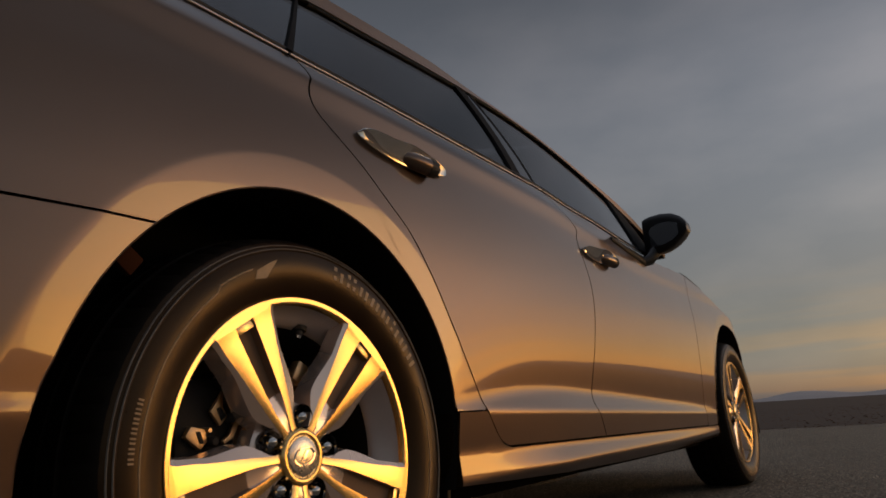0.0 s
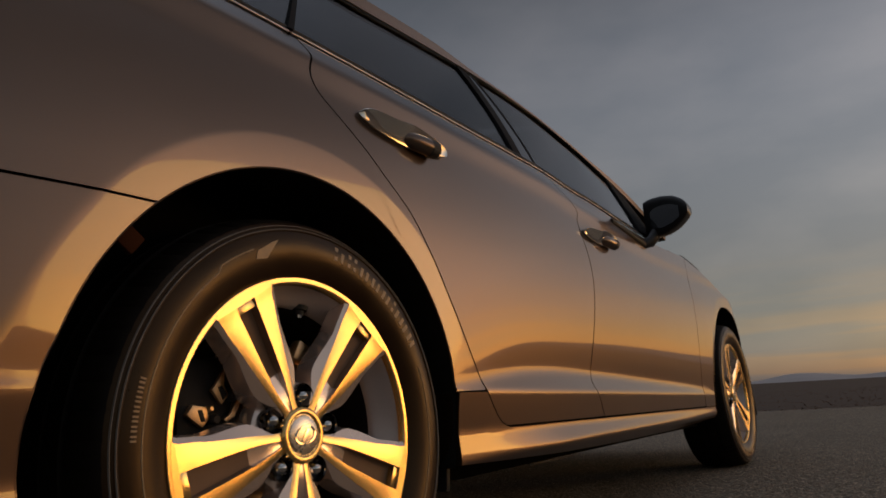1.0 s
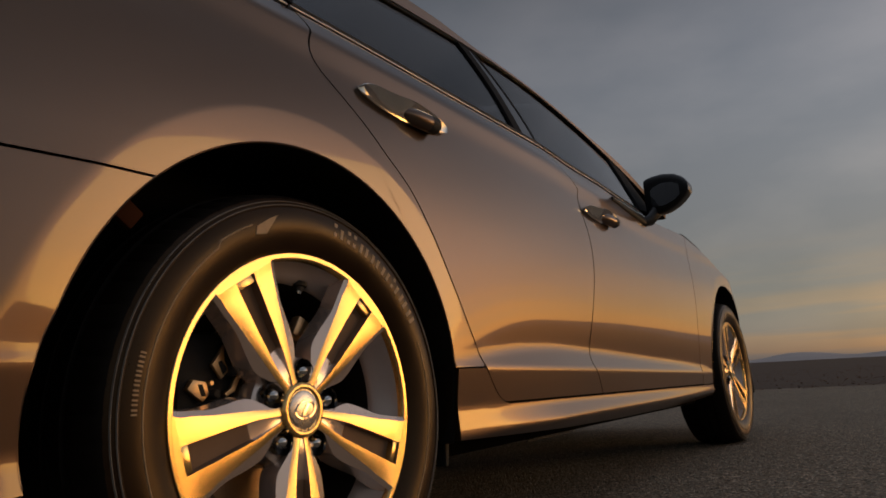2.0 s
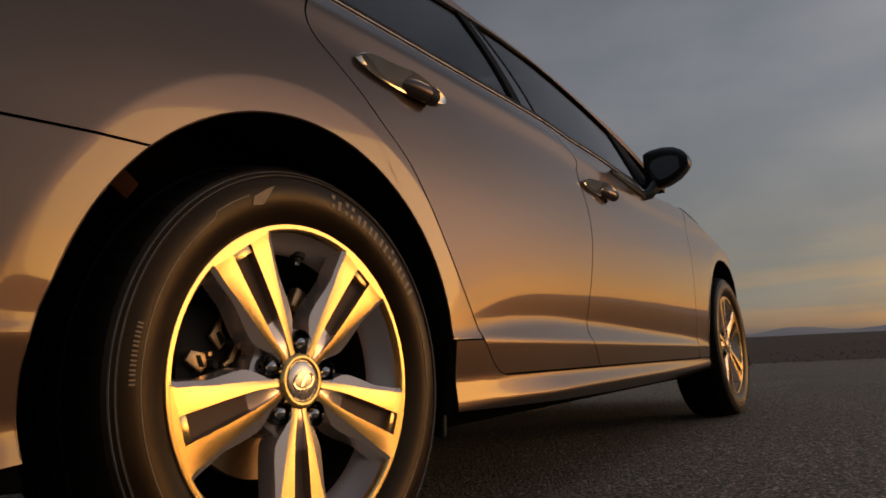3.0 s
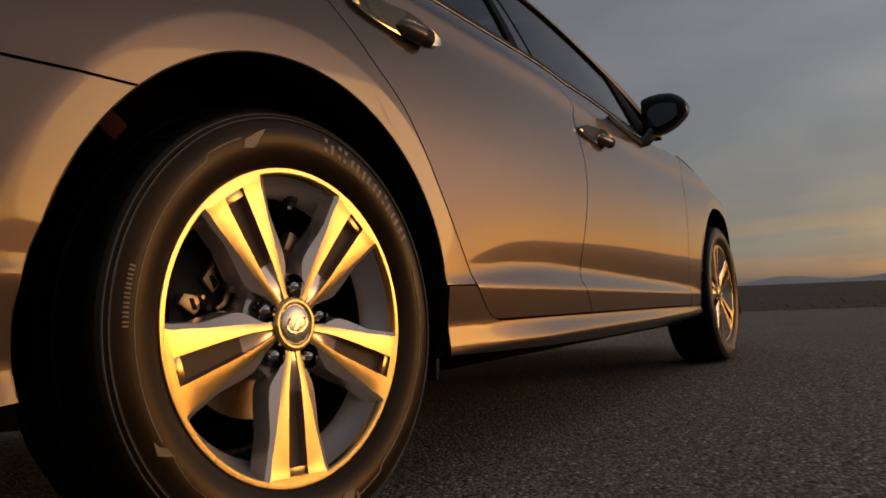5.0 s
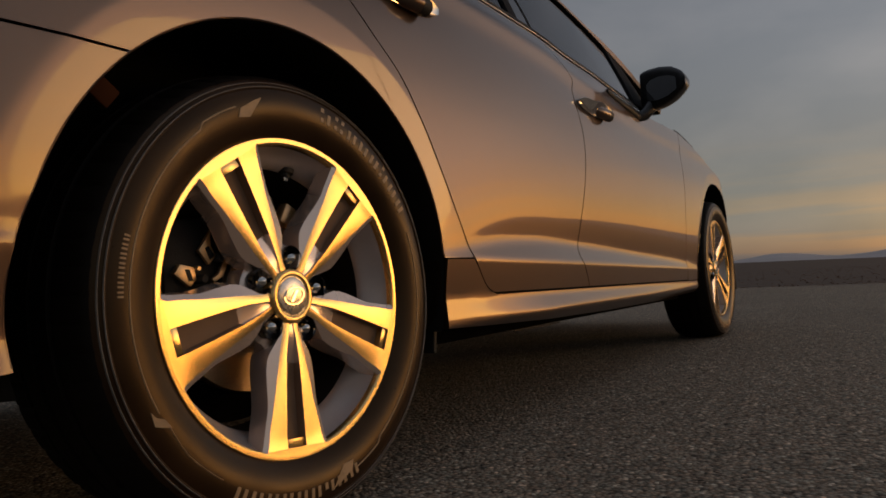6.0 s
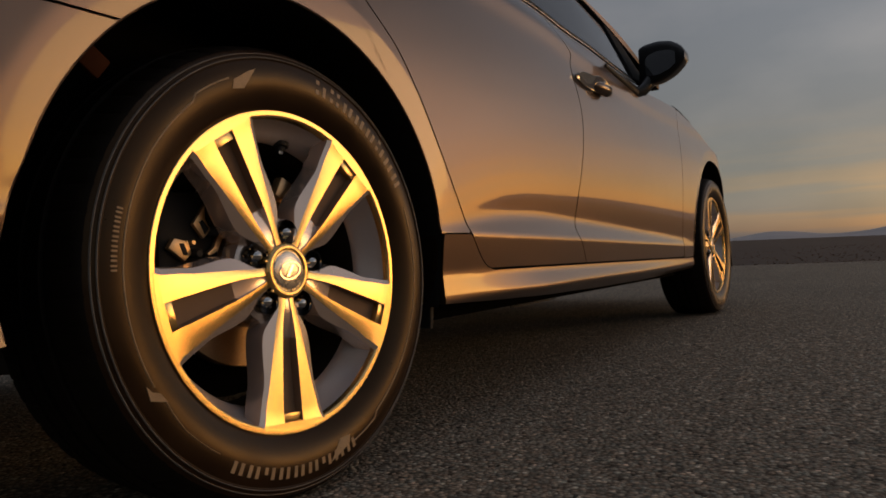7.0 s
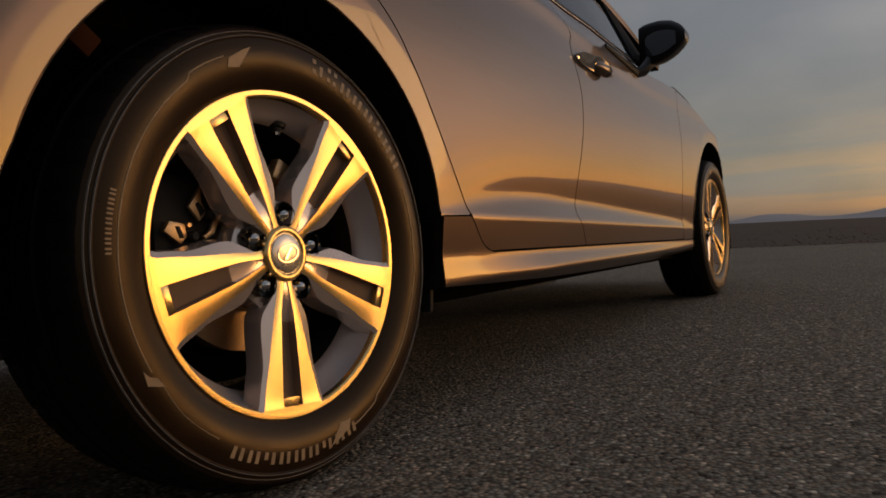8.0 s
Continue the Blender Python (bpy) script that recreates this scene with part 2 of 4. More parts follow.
def asphalt_material():
    m = bpy.data.materials.new("asphalt")
    m.use_nodes = True
    n, l = m.node_tree.nodes, m.node_tree.links
    b = n["Principled BSDF"]
    tc = n.new("ShaderNodeTexCoord")
    vor, big, grit = n.new("ShaderNodeTexVoronoi"), n.new("ShaderNodeTexNoise"), n.new("ShaderNodeTexNoise")
    vor.inputs["Scale"].default_value = 125
    big.inputs["Scale"].default_value, big.inputs["Detail"].default_value = 0.8, 5
    grit.inputs["Scale"].default_value, grit.inputs["Detail"].default_value = 60, 6
    for t in (vor, big, grit):
        l.new(tc.outputs["Object"], t.inputs["Vector"])
    sep = n.new("ShaderNodeSeparateColor")
    l.new(vor.outputs["Color"], sep.inputs["Color"])
    ramp = n.new("ShaderNodeValToRGB")
    e = ramp.color_ramp.elements
    e[0].position, e[0].color = 0.0, (0.035, 0.032, 0.029, 1)
    e[1].position, e[1].color = 1.0, (0.52, 0.485, 0.435, 1)
    for at_, c_ in ((0.10, (0.135, 0.126, 0.114, 1)), (0.70, (0.210, 0.197, 0.177, 1)), (0.93, (0.29, 0.27, 0.24, 1))):
        ramp.color_ramp.elements.new(at_).color = c_
    l.new(sep.outputs["Red"], ramp.inputs["Fac"])
    mx = n.new("ShaderNodeMix")
    mx.data_type, mx.blend_type = 'RGBA', 'MULTIPLY'
    mx.inputs["Factor"].default_value = 1.0
    tint = n.new("ShaderNodeValToRGB")
    tint.color_ramp.elements[0].color, tint.color_ramp.elements[1].color = (0.78, 0.745, 0.66, 1), (1.26, 1.18, 1.02, 1)
    l.new(big.outputs["Fac"], tint.inputs["Fac"])
    l.new(ramp.outputs["Color"], mx.inputs["A"])
    l.new(tint.outputs["Color"], mx.inputs["B"])
    pit, hue, mx2, mx3 = n.new("ShaderNodeMapRange"), n.new("ShaderNodeValToRGB"), n.new("ShaderNodeMix"), n.new("ShaderNodeMix")
    pit.inputs["From Min"].default_value, pit.inputs["From Max"].default_value = 0.34, 0.72      # tar between the stones
    pit.inputs["To Min"].default_value, pit.inputs["To Max"].default_value = 1.58, 0.68
    l.new(vor.outputs["Distance"], pit.inputs["Value"])
    hue.color_ramp.elements[0].color, hue.color_ramp.elements[1].color = (1.18, 0.98, 0.88, 1), (0.94, 1.0, 1.02, 1)      # reddish and grey stones
    l.new(sep.outputs["Green"], hue.inputs["Fac"])
    for m_ in (mx2, mx3):
        m_.data_type, m_.blend_type = 'RGBA', 'MULTIPLY'
        m_.inputs["Factor"].default_value = 1.0
    l.new(mx.outputs["Result"], mx2.inputs["A"])
    l.new(hue.outputs["Color"], mx2.inputs["B"])
    l.new(mx2.outputs["Result"], mx3.inputs["A"])
    l.new(pit.outputs["Result"], mx3.inputs["B"])
    l.new(mx3.outputs["Result"], b.inputs["Base Color"])
    b.inputs["Roughness"].default_value = 0.9
    b.inputs["Specular IOR Level"].default_value = 0.25
    inv = n.new("ShaderNodeMath")
    inv.operation = 'MULTIPLY_ADD'
    l.new(vor.outputs["Distance"], inv.inputs[0])
    inv.inputs[1].default_value = -1.0
    l.new(grit.outputs["Fac"], inv.inputs[2])
    bn = n.new("ShaderNodeBump")
    bn.inputs["Distance"].default_value, bn.inputs["Strength"].default_value = 0.0042, 1.0
    l.new(inv.outputs[0], bn.inputs["Height"])
    l.new(bn.outputs["Normal"], b.inputs["Normal"])
    return m


ASPHALT = asphalt_material()
FIELD = material("dry_brown_earth", (0.058, 0.034, 0.024), 0.95, vary=0.30, scale=0.6, bump=0.02, bump_scale=3)
SCRUB = material("dry_scrub", (0.20, 0.125, 0.088), 0.9, vary=0.4, scale=2.0)
# distance haze is mixed into the pale colour of the hills
HILLS = material("haze_tinted_hills", (0.46, 0.415, 0.405), 1.0, vary=0.15, scale=0.004)


# ======================= mesh helpers =======================
def mesh_object(name, verts, faces, mat, parent=None, label="", smooth=True, sharp=None):
    me = bpy.data.meshes.new(name)
    me.from_pydata([tuple(v) for v in verts], [], faces)
    me.materials.append(mat)
    me.polygons.foreach_set("use_smooth", [smooth] * len(me.polygons))
    if sharp:
        me.set_sharp_from_angle(angle=radians(sharp))
    me.update()
    ob = new(name, me)
    ob.parent = parent
    return tagged(ob, label) if label else ob


def part(name, bm, mat, parent, label="", smooth=True, sharp=35):
    me = bpy.data.meshes.new(name)
    bm.normal_update()
    bm.to_mesh(me)
    bm.free()
    me.materials.append(mat)
    me.polygons.foreach_set("use_smooth", [smooth] * len(me.polygons))
    if sharp:
        me.set_sharp_from_angle(angle=radians(sharp))
    ob = new(name, me)
    ob.parent = parent
    return tagged(ob, label) if label else ob


def table(pairs):
    """A smooth function through (a, b) pairs, a rising."""
    a, b = np.array(pairs, float).T
    d = np.gradient(b, a)

    def value(x):
        x = np.clip(x, a[0], a[-1])
        i = np.clip(np.searchsorted(a, x) - 1, 0, len(a) - 2)
        h = a[i + 1] - a[i]
        t = (x - a[i]) / h
        return ((2 * t**3 - 3 * t**2 + 1) * b[i] + (t**3 - 2 * t**2 + t) * h * d[i]
                + (-2 * t**3 + 3 * t**2) * b[i + 1] + (t**3 - t**2) * h * d[i + 1])
    return value


def box_bm(size, at=(0, 0, 0), bevel=0.004, turn=None, bm=None):
    bm = bm or bmesh.new()
    m = Matrix.Translation(at) @ (turn or Matrix()) @ Matrix.Diagonal((*size, 1))
    made = bmesh.ops.create_cube(bm, size=1, matrix=m)["verts"]
    if bevel:
        edges = {e for v in made for e in v.link_edges}
        bmesh.ops.bevel(bm, geom=list(edges), offset=bevel, segments=2, profile=0.5, affect='EDGES')
    return bm


def revolve(profile, n, name, mat, parent, label="", sharp=35, closed=False, wobble=None):
    """A turned body round the Y axis from (radius, y) pairs. wobble(i, j) shifts the radius."""
    verts, faces, k = [], [], len(profile)
    for i in range(n):
        a = 2 * math.pi * i / n
        for j, (r, y) in enumerate(profile):
            q = r + (wobble(i, j) if wobble else 0)
            verts.append((q * math.cos(a), y, q * math.sin(a)))
    for i in range(n):
        for j in range(k if closed else k - 1):
            p, q = i * k + j, i * k + (j + 1) % k
            u, w = ((i + 1) % n) * k + j, ((i + 1) % n) * k + (j + 1) % k
            faces.append((p, q, w, u))
    return mesh_object(name, verts, faces, mat, parent, label, True, sharp)


# ======================= the place: ground, road, hills =======================
ROAD_END = 10.1
def fall(x, y):
    """The open land ahead leans gently to one side."""
    far = min(1, max(0, (x - 14) / 40))
    return 0.02 * y * far * math.exp(-(y / 500) ** 2)


ground_v, ground_f = [], []
radii = [0, 5, 10, 16, 25, 40, 70, 120, 250, 600, 1400, 4000]
for r in radii:
    for i in range(96):
        a = 2 * math.pi * i / 96
        gx_, gy_ = r * math.cos(a), r * math.sin(a)
        ground_v.append((gx_, gy_, -0.012 + fall(gx_, gy_)))
for k in range(len(radii) - 1):
    for i in range(96):
        ground_f.append((k * 96 + i, (k + 1) * 96 + i, (k + 1) * 96 + (i + 1) % 96, k * 96 + (i + 1) % 96))
tagged(mesh_object("ground", ground_v, ground_f, FIELD), "dry brown open field reaching to the horizon", "ground", kind="structure")

# the paved yard: a slab with a ragged far edge
rng = np.random.default_rng(4)
ys = np.linspace(-7.5, 60, 300)
edge = ROAD_END + 0.05 * np.sin(ys * 1.7) + 0.06 * rng.standard_normal(len(ys))
slab_v, slab_f = [], []
for y, x in zip(ys, edge):
    slab_v += [(-60, y, 0.0), (x - 0.25, y, 0.0), (x, y, -0.004), (x + 0.03, y, -0.03)]
for i in range(len(ys) - 1):
    for j in range(3):
        slab_f.append((i * 4 + j, i * 4 + j + 1, i * 4 + j + 5, i * 4 + j + 4))
tagged(mesh_object("road", slab_v, slab_f, ASPHALT), "dark grey coarse asphalt with a ragged far edge", "road", kind="structure")


def hills():
    v, f, n = [], [], 720
    for i in range(n):
        a = 2 * math.pi * i / n
        d = math.degrees(a if a < math.pi else a - math.tau)
        ridge = 12 * math.exp(-((d - 7.2) / 2.4) ** 2) + 10 * math.exp(-((d + 0.6) / 2.4) ** 2)
        open_way = math.exp(-((d - 4) / 9) ** 2)
        h = 9 + ridge + (1 - open_way) * 26 * max(0, noise.noise((3.1 * math.cos(a), 3.1 * math.sin(a), 0.4)) + 0.45) + 3 * noise.noise((24 * math.cos(a), 24 * math.sin(a), 2.0))
        for r, q in ((1450, -0.2), (1560, 0.45), (1700, 0.85), (1800, 1.0), (2100, 0.3)):
            v.append((r * math.cos(a), r * math.sin(a), max(-1, h * q)))
    for i in range(n):
        for j in range(4):
            f.append((i * 5 + j, i * 5 + j + 1, ((i + 1) % n) * 5 + j + 1, ((i + 1) % n) * 5 + j))
    return tagged(mesh_object("backdrop", v, f, HILLS), "low blue-grey hills along the horizon, haze painted into their colour", "hills", kind="structure")


hills()


def scrub():
    """Low dry tufts over the field beyond the paving, thinning with distance."""
    v, f = [], []
    r = np.random.default_rng(11)
    for _ in range(3600):
        x = ROAD_END + 0.15 + 28 * r.random() ** 2.2
        y = -14 + 26 * r.random()
        h = (0.004 + 0.010 * r.random()) * (1 + (x - ROAD_END) * 0.02)
        for _ in range(5):
            a, w = r.random() * math.tau, 0.012 + 0.02 * r.random()
            dx, dy = math.cos(a), math.sin(a)
            lean = 0.6 * h
            b = len(v)
            g = fall(x, y) - 0.012
            v += [(x - dy * w, y + dx * w, g), (x + dy * w, y - dx * w, g), (x + dx * lean + dy * w * 0.2, y + dy * lean, g + h * (0.6 + 0.5 * r.random()))]
            f.append((b, b + 1, b + 2))
    return tagged(mesh_object("dry_scrub", v, f, SCRUB, smooth=False), "low dry brown scrub on the field beyond the asphalt", "scrub", kind="stuff")


scrub()

# ======================= the car: its side surface =======================
# x runs forward from the rear axle, z up from the road, w is the half width
CREASE = lambda x: np.where(x < -0.3, 0.40 + 0 * x, 0.3835 - 0.0263 * (np.clip(x, 0.2, 2.6) - 0.368))
HUMP = table([(-1.2, 0.060), (-0.8, 0.035), (-0.55, 0.004), (-0.40, 0.001), (0.30, 0.0), (0.40, 0.009), (0.49, 0.024), (0.587, 0.037), (0.739, 0.047), (1.05, 0.047), (1.51, 0.039), (2.29, 0.013), (2.45, 0.0), (3.8, 0.0)])
TUCK = table([(-1.2, 0.16), (-0.3, 0.16), (0.20, 0.10), (0.38, 0.30), (0.48, 0.54), (0.60, 0.78), (0.95, 0.96), (1.3, 0.97), (2.2, 0.72), (3.8, 0.4)])
DOOR_FOOT = lambda x: 0.306 - 0.0125 * (np.clip(x, 0.3, 2.6) - 0.575)
BELT = table([(-1.1, 0.987), (-0.4, 0.986), (0.0, 0.984), (0.15, 0.9825), (0.3, 0.980), (0.5, 0.9745), (0.76, 0.9690), (0.93, 0.9635), (1.07, 0.946), (1.224, 0.9345), (1.5, 0.911), (1.75, 0.897), (2.0, 0.8985), (2.2, 0.902)])
PLAN = table([(-1.15, 0.80), (-1.0, 0.855), (-0.8, 0.893), (-0.5, 0.920), (0.0, 0.930), (0.8, 0.9325), (1.8, 0.928), (2.5, 0.922), (2.8, 0.918), (2.92, 0.918), (2.98, 0.913), (3.05, 0.900), (3.12, 0.885), (3.2, 0.864), (3.45, 0.77), (3.65, 0.66), (3.8, 0.50)])
ARCHES = ((-0.012, 0.335), (2.806, 0.341))
ARCH_R = 0.379
FLARE_IN, FLARE_WIDE = 0.0056, 0.052
gx, gz = np.linspace(-1.15, 3.8, 992), np.linspace(0.15, 1.05, 901)


def side_table():
    X, Z = np.meshgrid(gx, gz, indexing="ij")
    step = lambda c, wide: 0.5 + 0.5 * np.tanh((Z - c) / wide)
    foot, crease = DOOR_FOOT(X), CREASE(X)
    crest = crease + HUMP(X)
    U = Z + (0.984 - BELT(X)) * np.clip((Z - 0.62) / 0.22, 0, 1)      # the shoulder runs along under the windows
    mid = np.interp(U, [0.40, 0.50, 0.56, 0.66, 0.76, 0.84, 0.872, 0.897, 0.922, 0.931, 0.940, 0.960, 1.05], [0.13, 0.085, 0.05, 0.0, -0.07, -0.125, -0.12, 0.00, 0.05, -0.08, -0.58, -0.75, -0.80])
    mid = np.where(U > 0.931, -0.06 + (mid + 0.06) * np.interp(X, [0.3, 0.9, 1.25, 1.6], [1.0, 0.80, 0.35, 0.12]), mid)
    mid = np.where(mid > 0, mid * TUCK(X), mid)
    s = np.full_like(X, 0.9)
    shelf = np.interp(X, [0.40, 0.60, 0.95, 1.75, 2.35], [0.064, 0.056, 0.050, 0.042, 0.034])
    rise = np.interp(X, [0.40, 0.55, 0.80, 1.60, 2.35], [-0.08, -0.12, -0.32, -0.30, -0.12])
    s += (rise - s) * step(foot - shelf, 0.009)
    s += (-0.02 - s) * step(foot - 0.010, 0.006)
    s += (0.12 - s) * step(foot, 0.003)
    s += (-0.32 - s) * step(crease, 0.0025)
    s += (mid - s) * step(crest, 0.011)
    w = np.cumsum((s[:, 1:] + s[:, :-1]) / 2 * (gz[1] - gz[0]), axis=1)
    w = np.concatenate([np.zeros((len(gx), 1)), w], axis=1)
    ref = np.argmin(abs(gz - 0.60))
    w = w - w[:, ref:ref + 1] + PLAN(gx)[:, None]
    k = np.exp(-0.5 * (np.arange(-18, 19) / 6.0) ** 2)      # softened along the car
    pad = np.pad(w, ((18, 18), (0, 0)), mode="edge")
    return sum(pad[i:i + len(gx)] * q for i, q in enumerate(k / k.sum()))


SIDE = side_table()


def flare(x, z):
    """How far the surface draws in beside a wheel opening."""
    out = 0.0
    for cx, cz in ARCHES:
        d = np.hypot(x - cx, z - cz) - arch_radius(np.arctan2(z - cz, x - cx), cx)
        q = np.clip(1 - d / FLARE_WIDE, 0, 1.15)
        turn = np.degrees(np.arctan2(z - cz, x - cx))
        fade = np.interp(turn, [-180, -120, -90, 18, 62, 105, 140, 180], [1.15, 1.15, 0.12, 0.12, 1, 1, 1.15, 1.15])      # the flare runs out towards the sill
        if cx > 1:      # the front lip stands out ahead of the wheel
            out = out + 0.015 * np.clip(1 - d / 0.06, 0, 1.1) * np.interp(turn, [-60, -20, 40, 75], [0, 1, 1, 0])
        out = out - fade * FLARE_IN * (np.sqrt(q * q + 0.0004) - math.sqrt(0.0004))
    return out


def arch_radius(a, cx=0.0):
    return ARCH_R + (0.012 if cx > 1 else 0.0) + 0.006 * np.clip(np.sin(a), 0, 1) ** 3 - 0.004 * np.clip(np.cos(a), 0, 1) ** 2 + (0.009 if cx < 1 else 0.0) * np.clip((-np.cos(a) - 0.95) / 0.05, 0, 1)


def half_width(x, z):
    fx = np.clip((x - gx[0]) / (gx[1] - gx[0]), 0, len(gx) - 1.001)
    fz = np.clip((z - gz[0]) / (gz[1] - gz[0]), 0, len(gz) - 1.001)
    i, j = np.floor(fx).astype(int), np.floor(fz).astype(int)
    u, v = fx - i, fz - j
    w = (SIDE[i, j] * (1 - u) + SIDE[i + 1, j] * u) * (1 - v) + (SIDE[i, j + 1] * (1 - u) + SIDE[i + 1, j + 1] * u) * v
    return w + flare(x, z)


def nearedge(n, lead):
    """0..1 in n steps with one extra step close to either end."""
    t = np.linspace(0, 1, n)
    return np.concatenate([[0, lead], t[1:-1], [1 - lead, 1]])


def panel(name, xz, side, mat, parent, label="", depth=0.010):
    """A sheet panel from a grid of (x, z), laid on the side surface, its edges turned in."""
    rows, cols = xz.shape[:2]
    x, z = xz[..., 0], xz[..., 1]
    w = half_width(x, z)
    verts = [(x[i, j], side * w[i, j], z[i, j]) for i in range(rows) for j in range(cols)]
    faces = [(i * cols + j, i * cols + j + 1, (i + 1) * cols + j + 1, (i + 1) * cols + j) for i in range(rows - 1) for j in range(cols - 1)]
    ring = [j for j in range(cols)] + [i * cols + cols - 1 for i in range(1, rows)] + [(rows - 1) * cols + j for j in range(cols - 2, -1, -1)] + [i * cols for i in range(rows - 2, 0, -1)]
    for d0, d1 in ((0, 0.0025), (0.0025, depth)):
        first = len(verts)
        if d0 == 0:
            base = ring
        verts += [(verts[k][0], verts[k][1] - side * (d1 - d0), verts[k][2]) for k in base]
        n = len(ring)
        faces += [(base[k], first + k, first + (k + 1) % n, base[(k + 1) % n]) for k in range(n)]
        base = list(range(first, first + n))
    if side < 0:
        faces = [tuple(reversed(f)) for f in faces]
    me = mesh_object(name, verts, faces, mat, parent, label, True, 60)
    bm = bmesh.new()
    bm.from_mesh(me.data)
    bmesh.ops.recalc_face_normals(bm, faces=bm.faces)
    bm.to_mesh(me.data)
    bm.free()
    return me


def between(a, b, n, lead=0.02, tight=1.0):
    """A grid between two curves of equal length."""
    t = (nearedge(n, lead) ** tight)[:, None, None]
    return np.array(a)[None] * (1 - t) + np.array(b)[None] * t


def along(points, n, lead=None):
    p = np.array(points, float)
    s = np.concatenate([[0], np.cumsum(np.hypot(*np.diff(p, axis=0).T))])
    t = (nearedge(n, lead) if lead else np.linspace(0, 1, n)) * s[-1]
    return np.stack([np.interp(t, s, p[:, 0]), np.interp(t, s, p[:, 1])], 1)


def arch(cx, cz, a0, a1, n, grow=0.0, lead=None):
    t = nearedge(n, lead) if lead else np.linspace(0, 1, n)
    a = np.radians(a0 + (a1 - a0) * t)
    r = arch_radius(a, cx) + grow
    return np.stack([cx + r * np.cos(a), cz + r * np.sin(a)], 1)


GAP = 0.0024
REAR_GAP = [(0.3045, 0.566), (0.3129, 0.5353), (0.3252, 0.5138), (0.3463, 0.4942), (0.378, 0.469), (0.421, 0.441), (0.464, 0.412), (0.543, 0.361), (0.640, 0.296), (0.712, 0.236), (0.759, 0.179), (0.805, 0.125), (0.844, 0.071), (0.879, 0.0245), (0.9005, 0.0112), (0.920, 0.0110), (0.937, 0.0165), (0.953, 0.0170), (0.970, 0.0135), (0.986, 0.012)]
MID_GAP = [(0.303, 1.08), (0.345, 1.052), (0.385, 1.022), (0.422, 1.03), (0.4758, 1.046), (0.5501, 1.069), (0.6421, 1.09), (0.7381, 1.088), (0.7803, 1.076), (0.8151, 1.063), (0.8493, 1.058), (0.8818, 1.06), (0.8965, 1.03), (0.9239, 0.9724), (0.9558, 0.932)]
FRONT_GAP = [(0.27, 2.20), (0.34, 2.185), (0.50, 2.175), (0.70, 2.18), (0.83, 2.19), (0.905, 2.20)]

# ======================= the car: panels =======================
glass_top = table([(-0.62, 1.06), (-0.40, 1.130), (-0.1, 1.195), (0.21, 1.242), (0.40, 1.262), (0.57, 1.283), (0.825, 1.308), (1.10, 1.320), (1.30, 1.301), (1.45, 1.262), (1.60, 1.205), (1.75, 1.130), (1.90, 1.03), (2.0, 0.93)])
ROOF_LINE = table([(-0.95, 1.03), (-0.62, 1.16), (-0.35, 1.235), (0.0, 1.285), (0.33, 1.322), (0.60, 1.350), (0.9, 1.358), (1.18, 1.345), (1.36, 1.320), (1.52, 1.274), (1.70, 1.192), (1.85, 1.092), (1.95, 1.002), (2.03, 0.935), (2.12, 0.90)])


def rail(x):
    """Height of the roof's edge over the side windows."""
    share_ = np.interp(x, [-0.90, -0.60, 0.70, 0.95, 1.60, 1.88], [1.0, 0.5, 0.5, 0.25, 0.28, 1.0])
    return ROOF_LINE(x) * share_ + glass_top(np.clip(x, -0.62, 2.0)) * (1 - share_)


car = tagged(new("car"), "bronze metallic four-door sedan parked on the asphalt, dusty sunset light", "car")


def roof_width(x, z):
    """Half width of the glasshouse above the belt."""
    d = z - 0.96
    return 0.896 - 0.50 * d - 0.10 * d * d - 0.10 * np.clip(-0.1 - x, 0, 2) ** 2 - 0.03 * np.clip(x - 1.5, 0, 2) ** 2


def upper_panel(name, xz, side, mat, parent, label="", depth=0.005, lift=0.0, upright=0.0):
    """A pane or strip on the glasshouse, with its thickness."""
    rows, cols = xz.shape[:2]
    x, z = xz[..., 0], xz[..., 1]
    w = roof_width(x, z) + lift + upright * (z - z[:1])
    n = rows * cols
    verts = [(x[i, j], side * w[i, j], z[i, j]) for i in range(rows) for j in range(cols)]
    verts += [(vx, vy - side * depth, vz) for vx, vy, vz in verts]
    faces = []
    for i in range(rows - 1):
        for j in range(cols - 1):
            q = (i * cols + j, i * cols + j + 1, (i + 1) * cols + j + 1, (i + 1) * cols + j)
            faces += [q, tuple(k + n for k in reversed(q))]
    ring = [j for j in range(cols)] + [i * cols + cols - 1 for i in range(1, rows)] + [(rows - 1) * cols + j for j in range(cols - 2, -1, -1)] + [i * cols for i in range(rows - 2, 0, -1)]
    m = len(ring)
    faces += [(ring[k], ring[k] + n, ring[(k + 1) % m] + n, ring[(k + 1) % m]) for k in range(m)]
    ob = mesh_object(name, verts, faces, mat, parent, label, True, 50)
    bm = bmesh.new()
    bm.from_mesh(ob.data)
    bmesh.ops.recalc_face_normals(bm, faces=bm.faces)
    bm.to_mesh(ob.data)
    bm.free()
    return ob


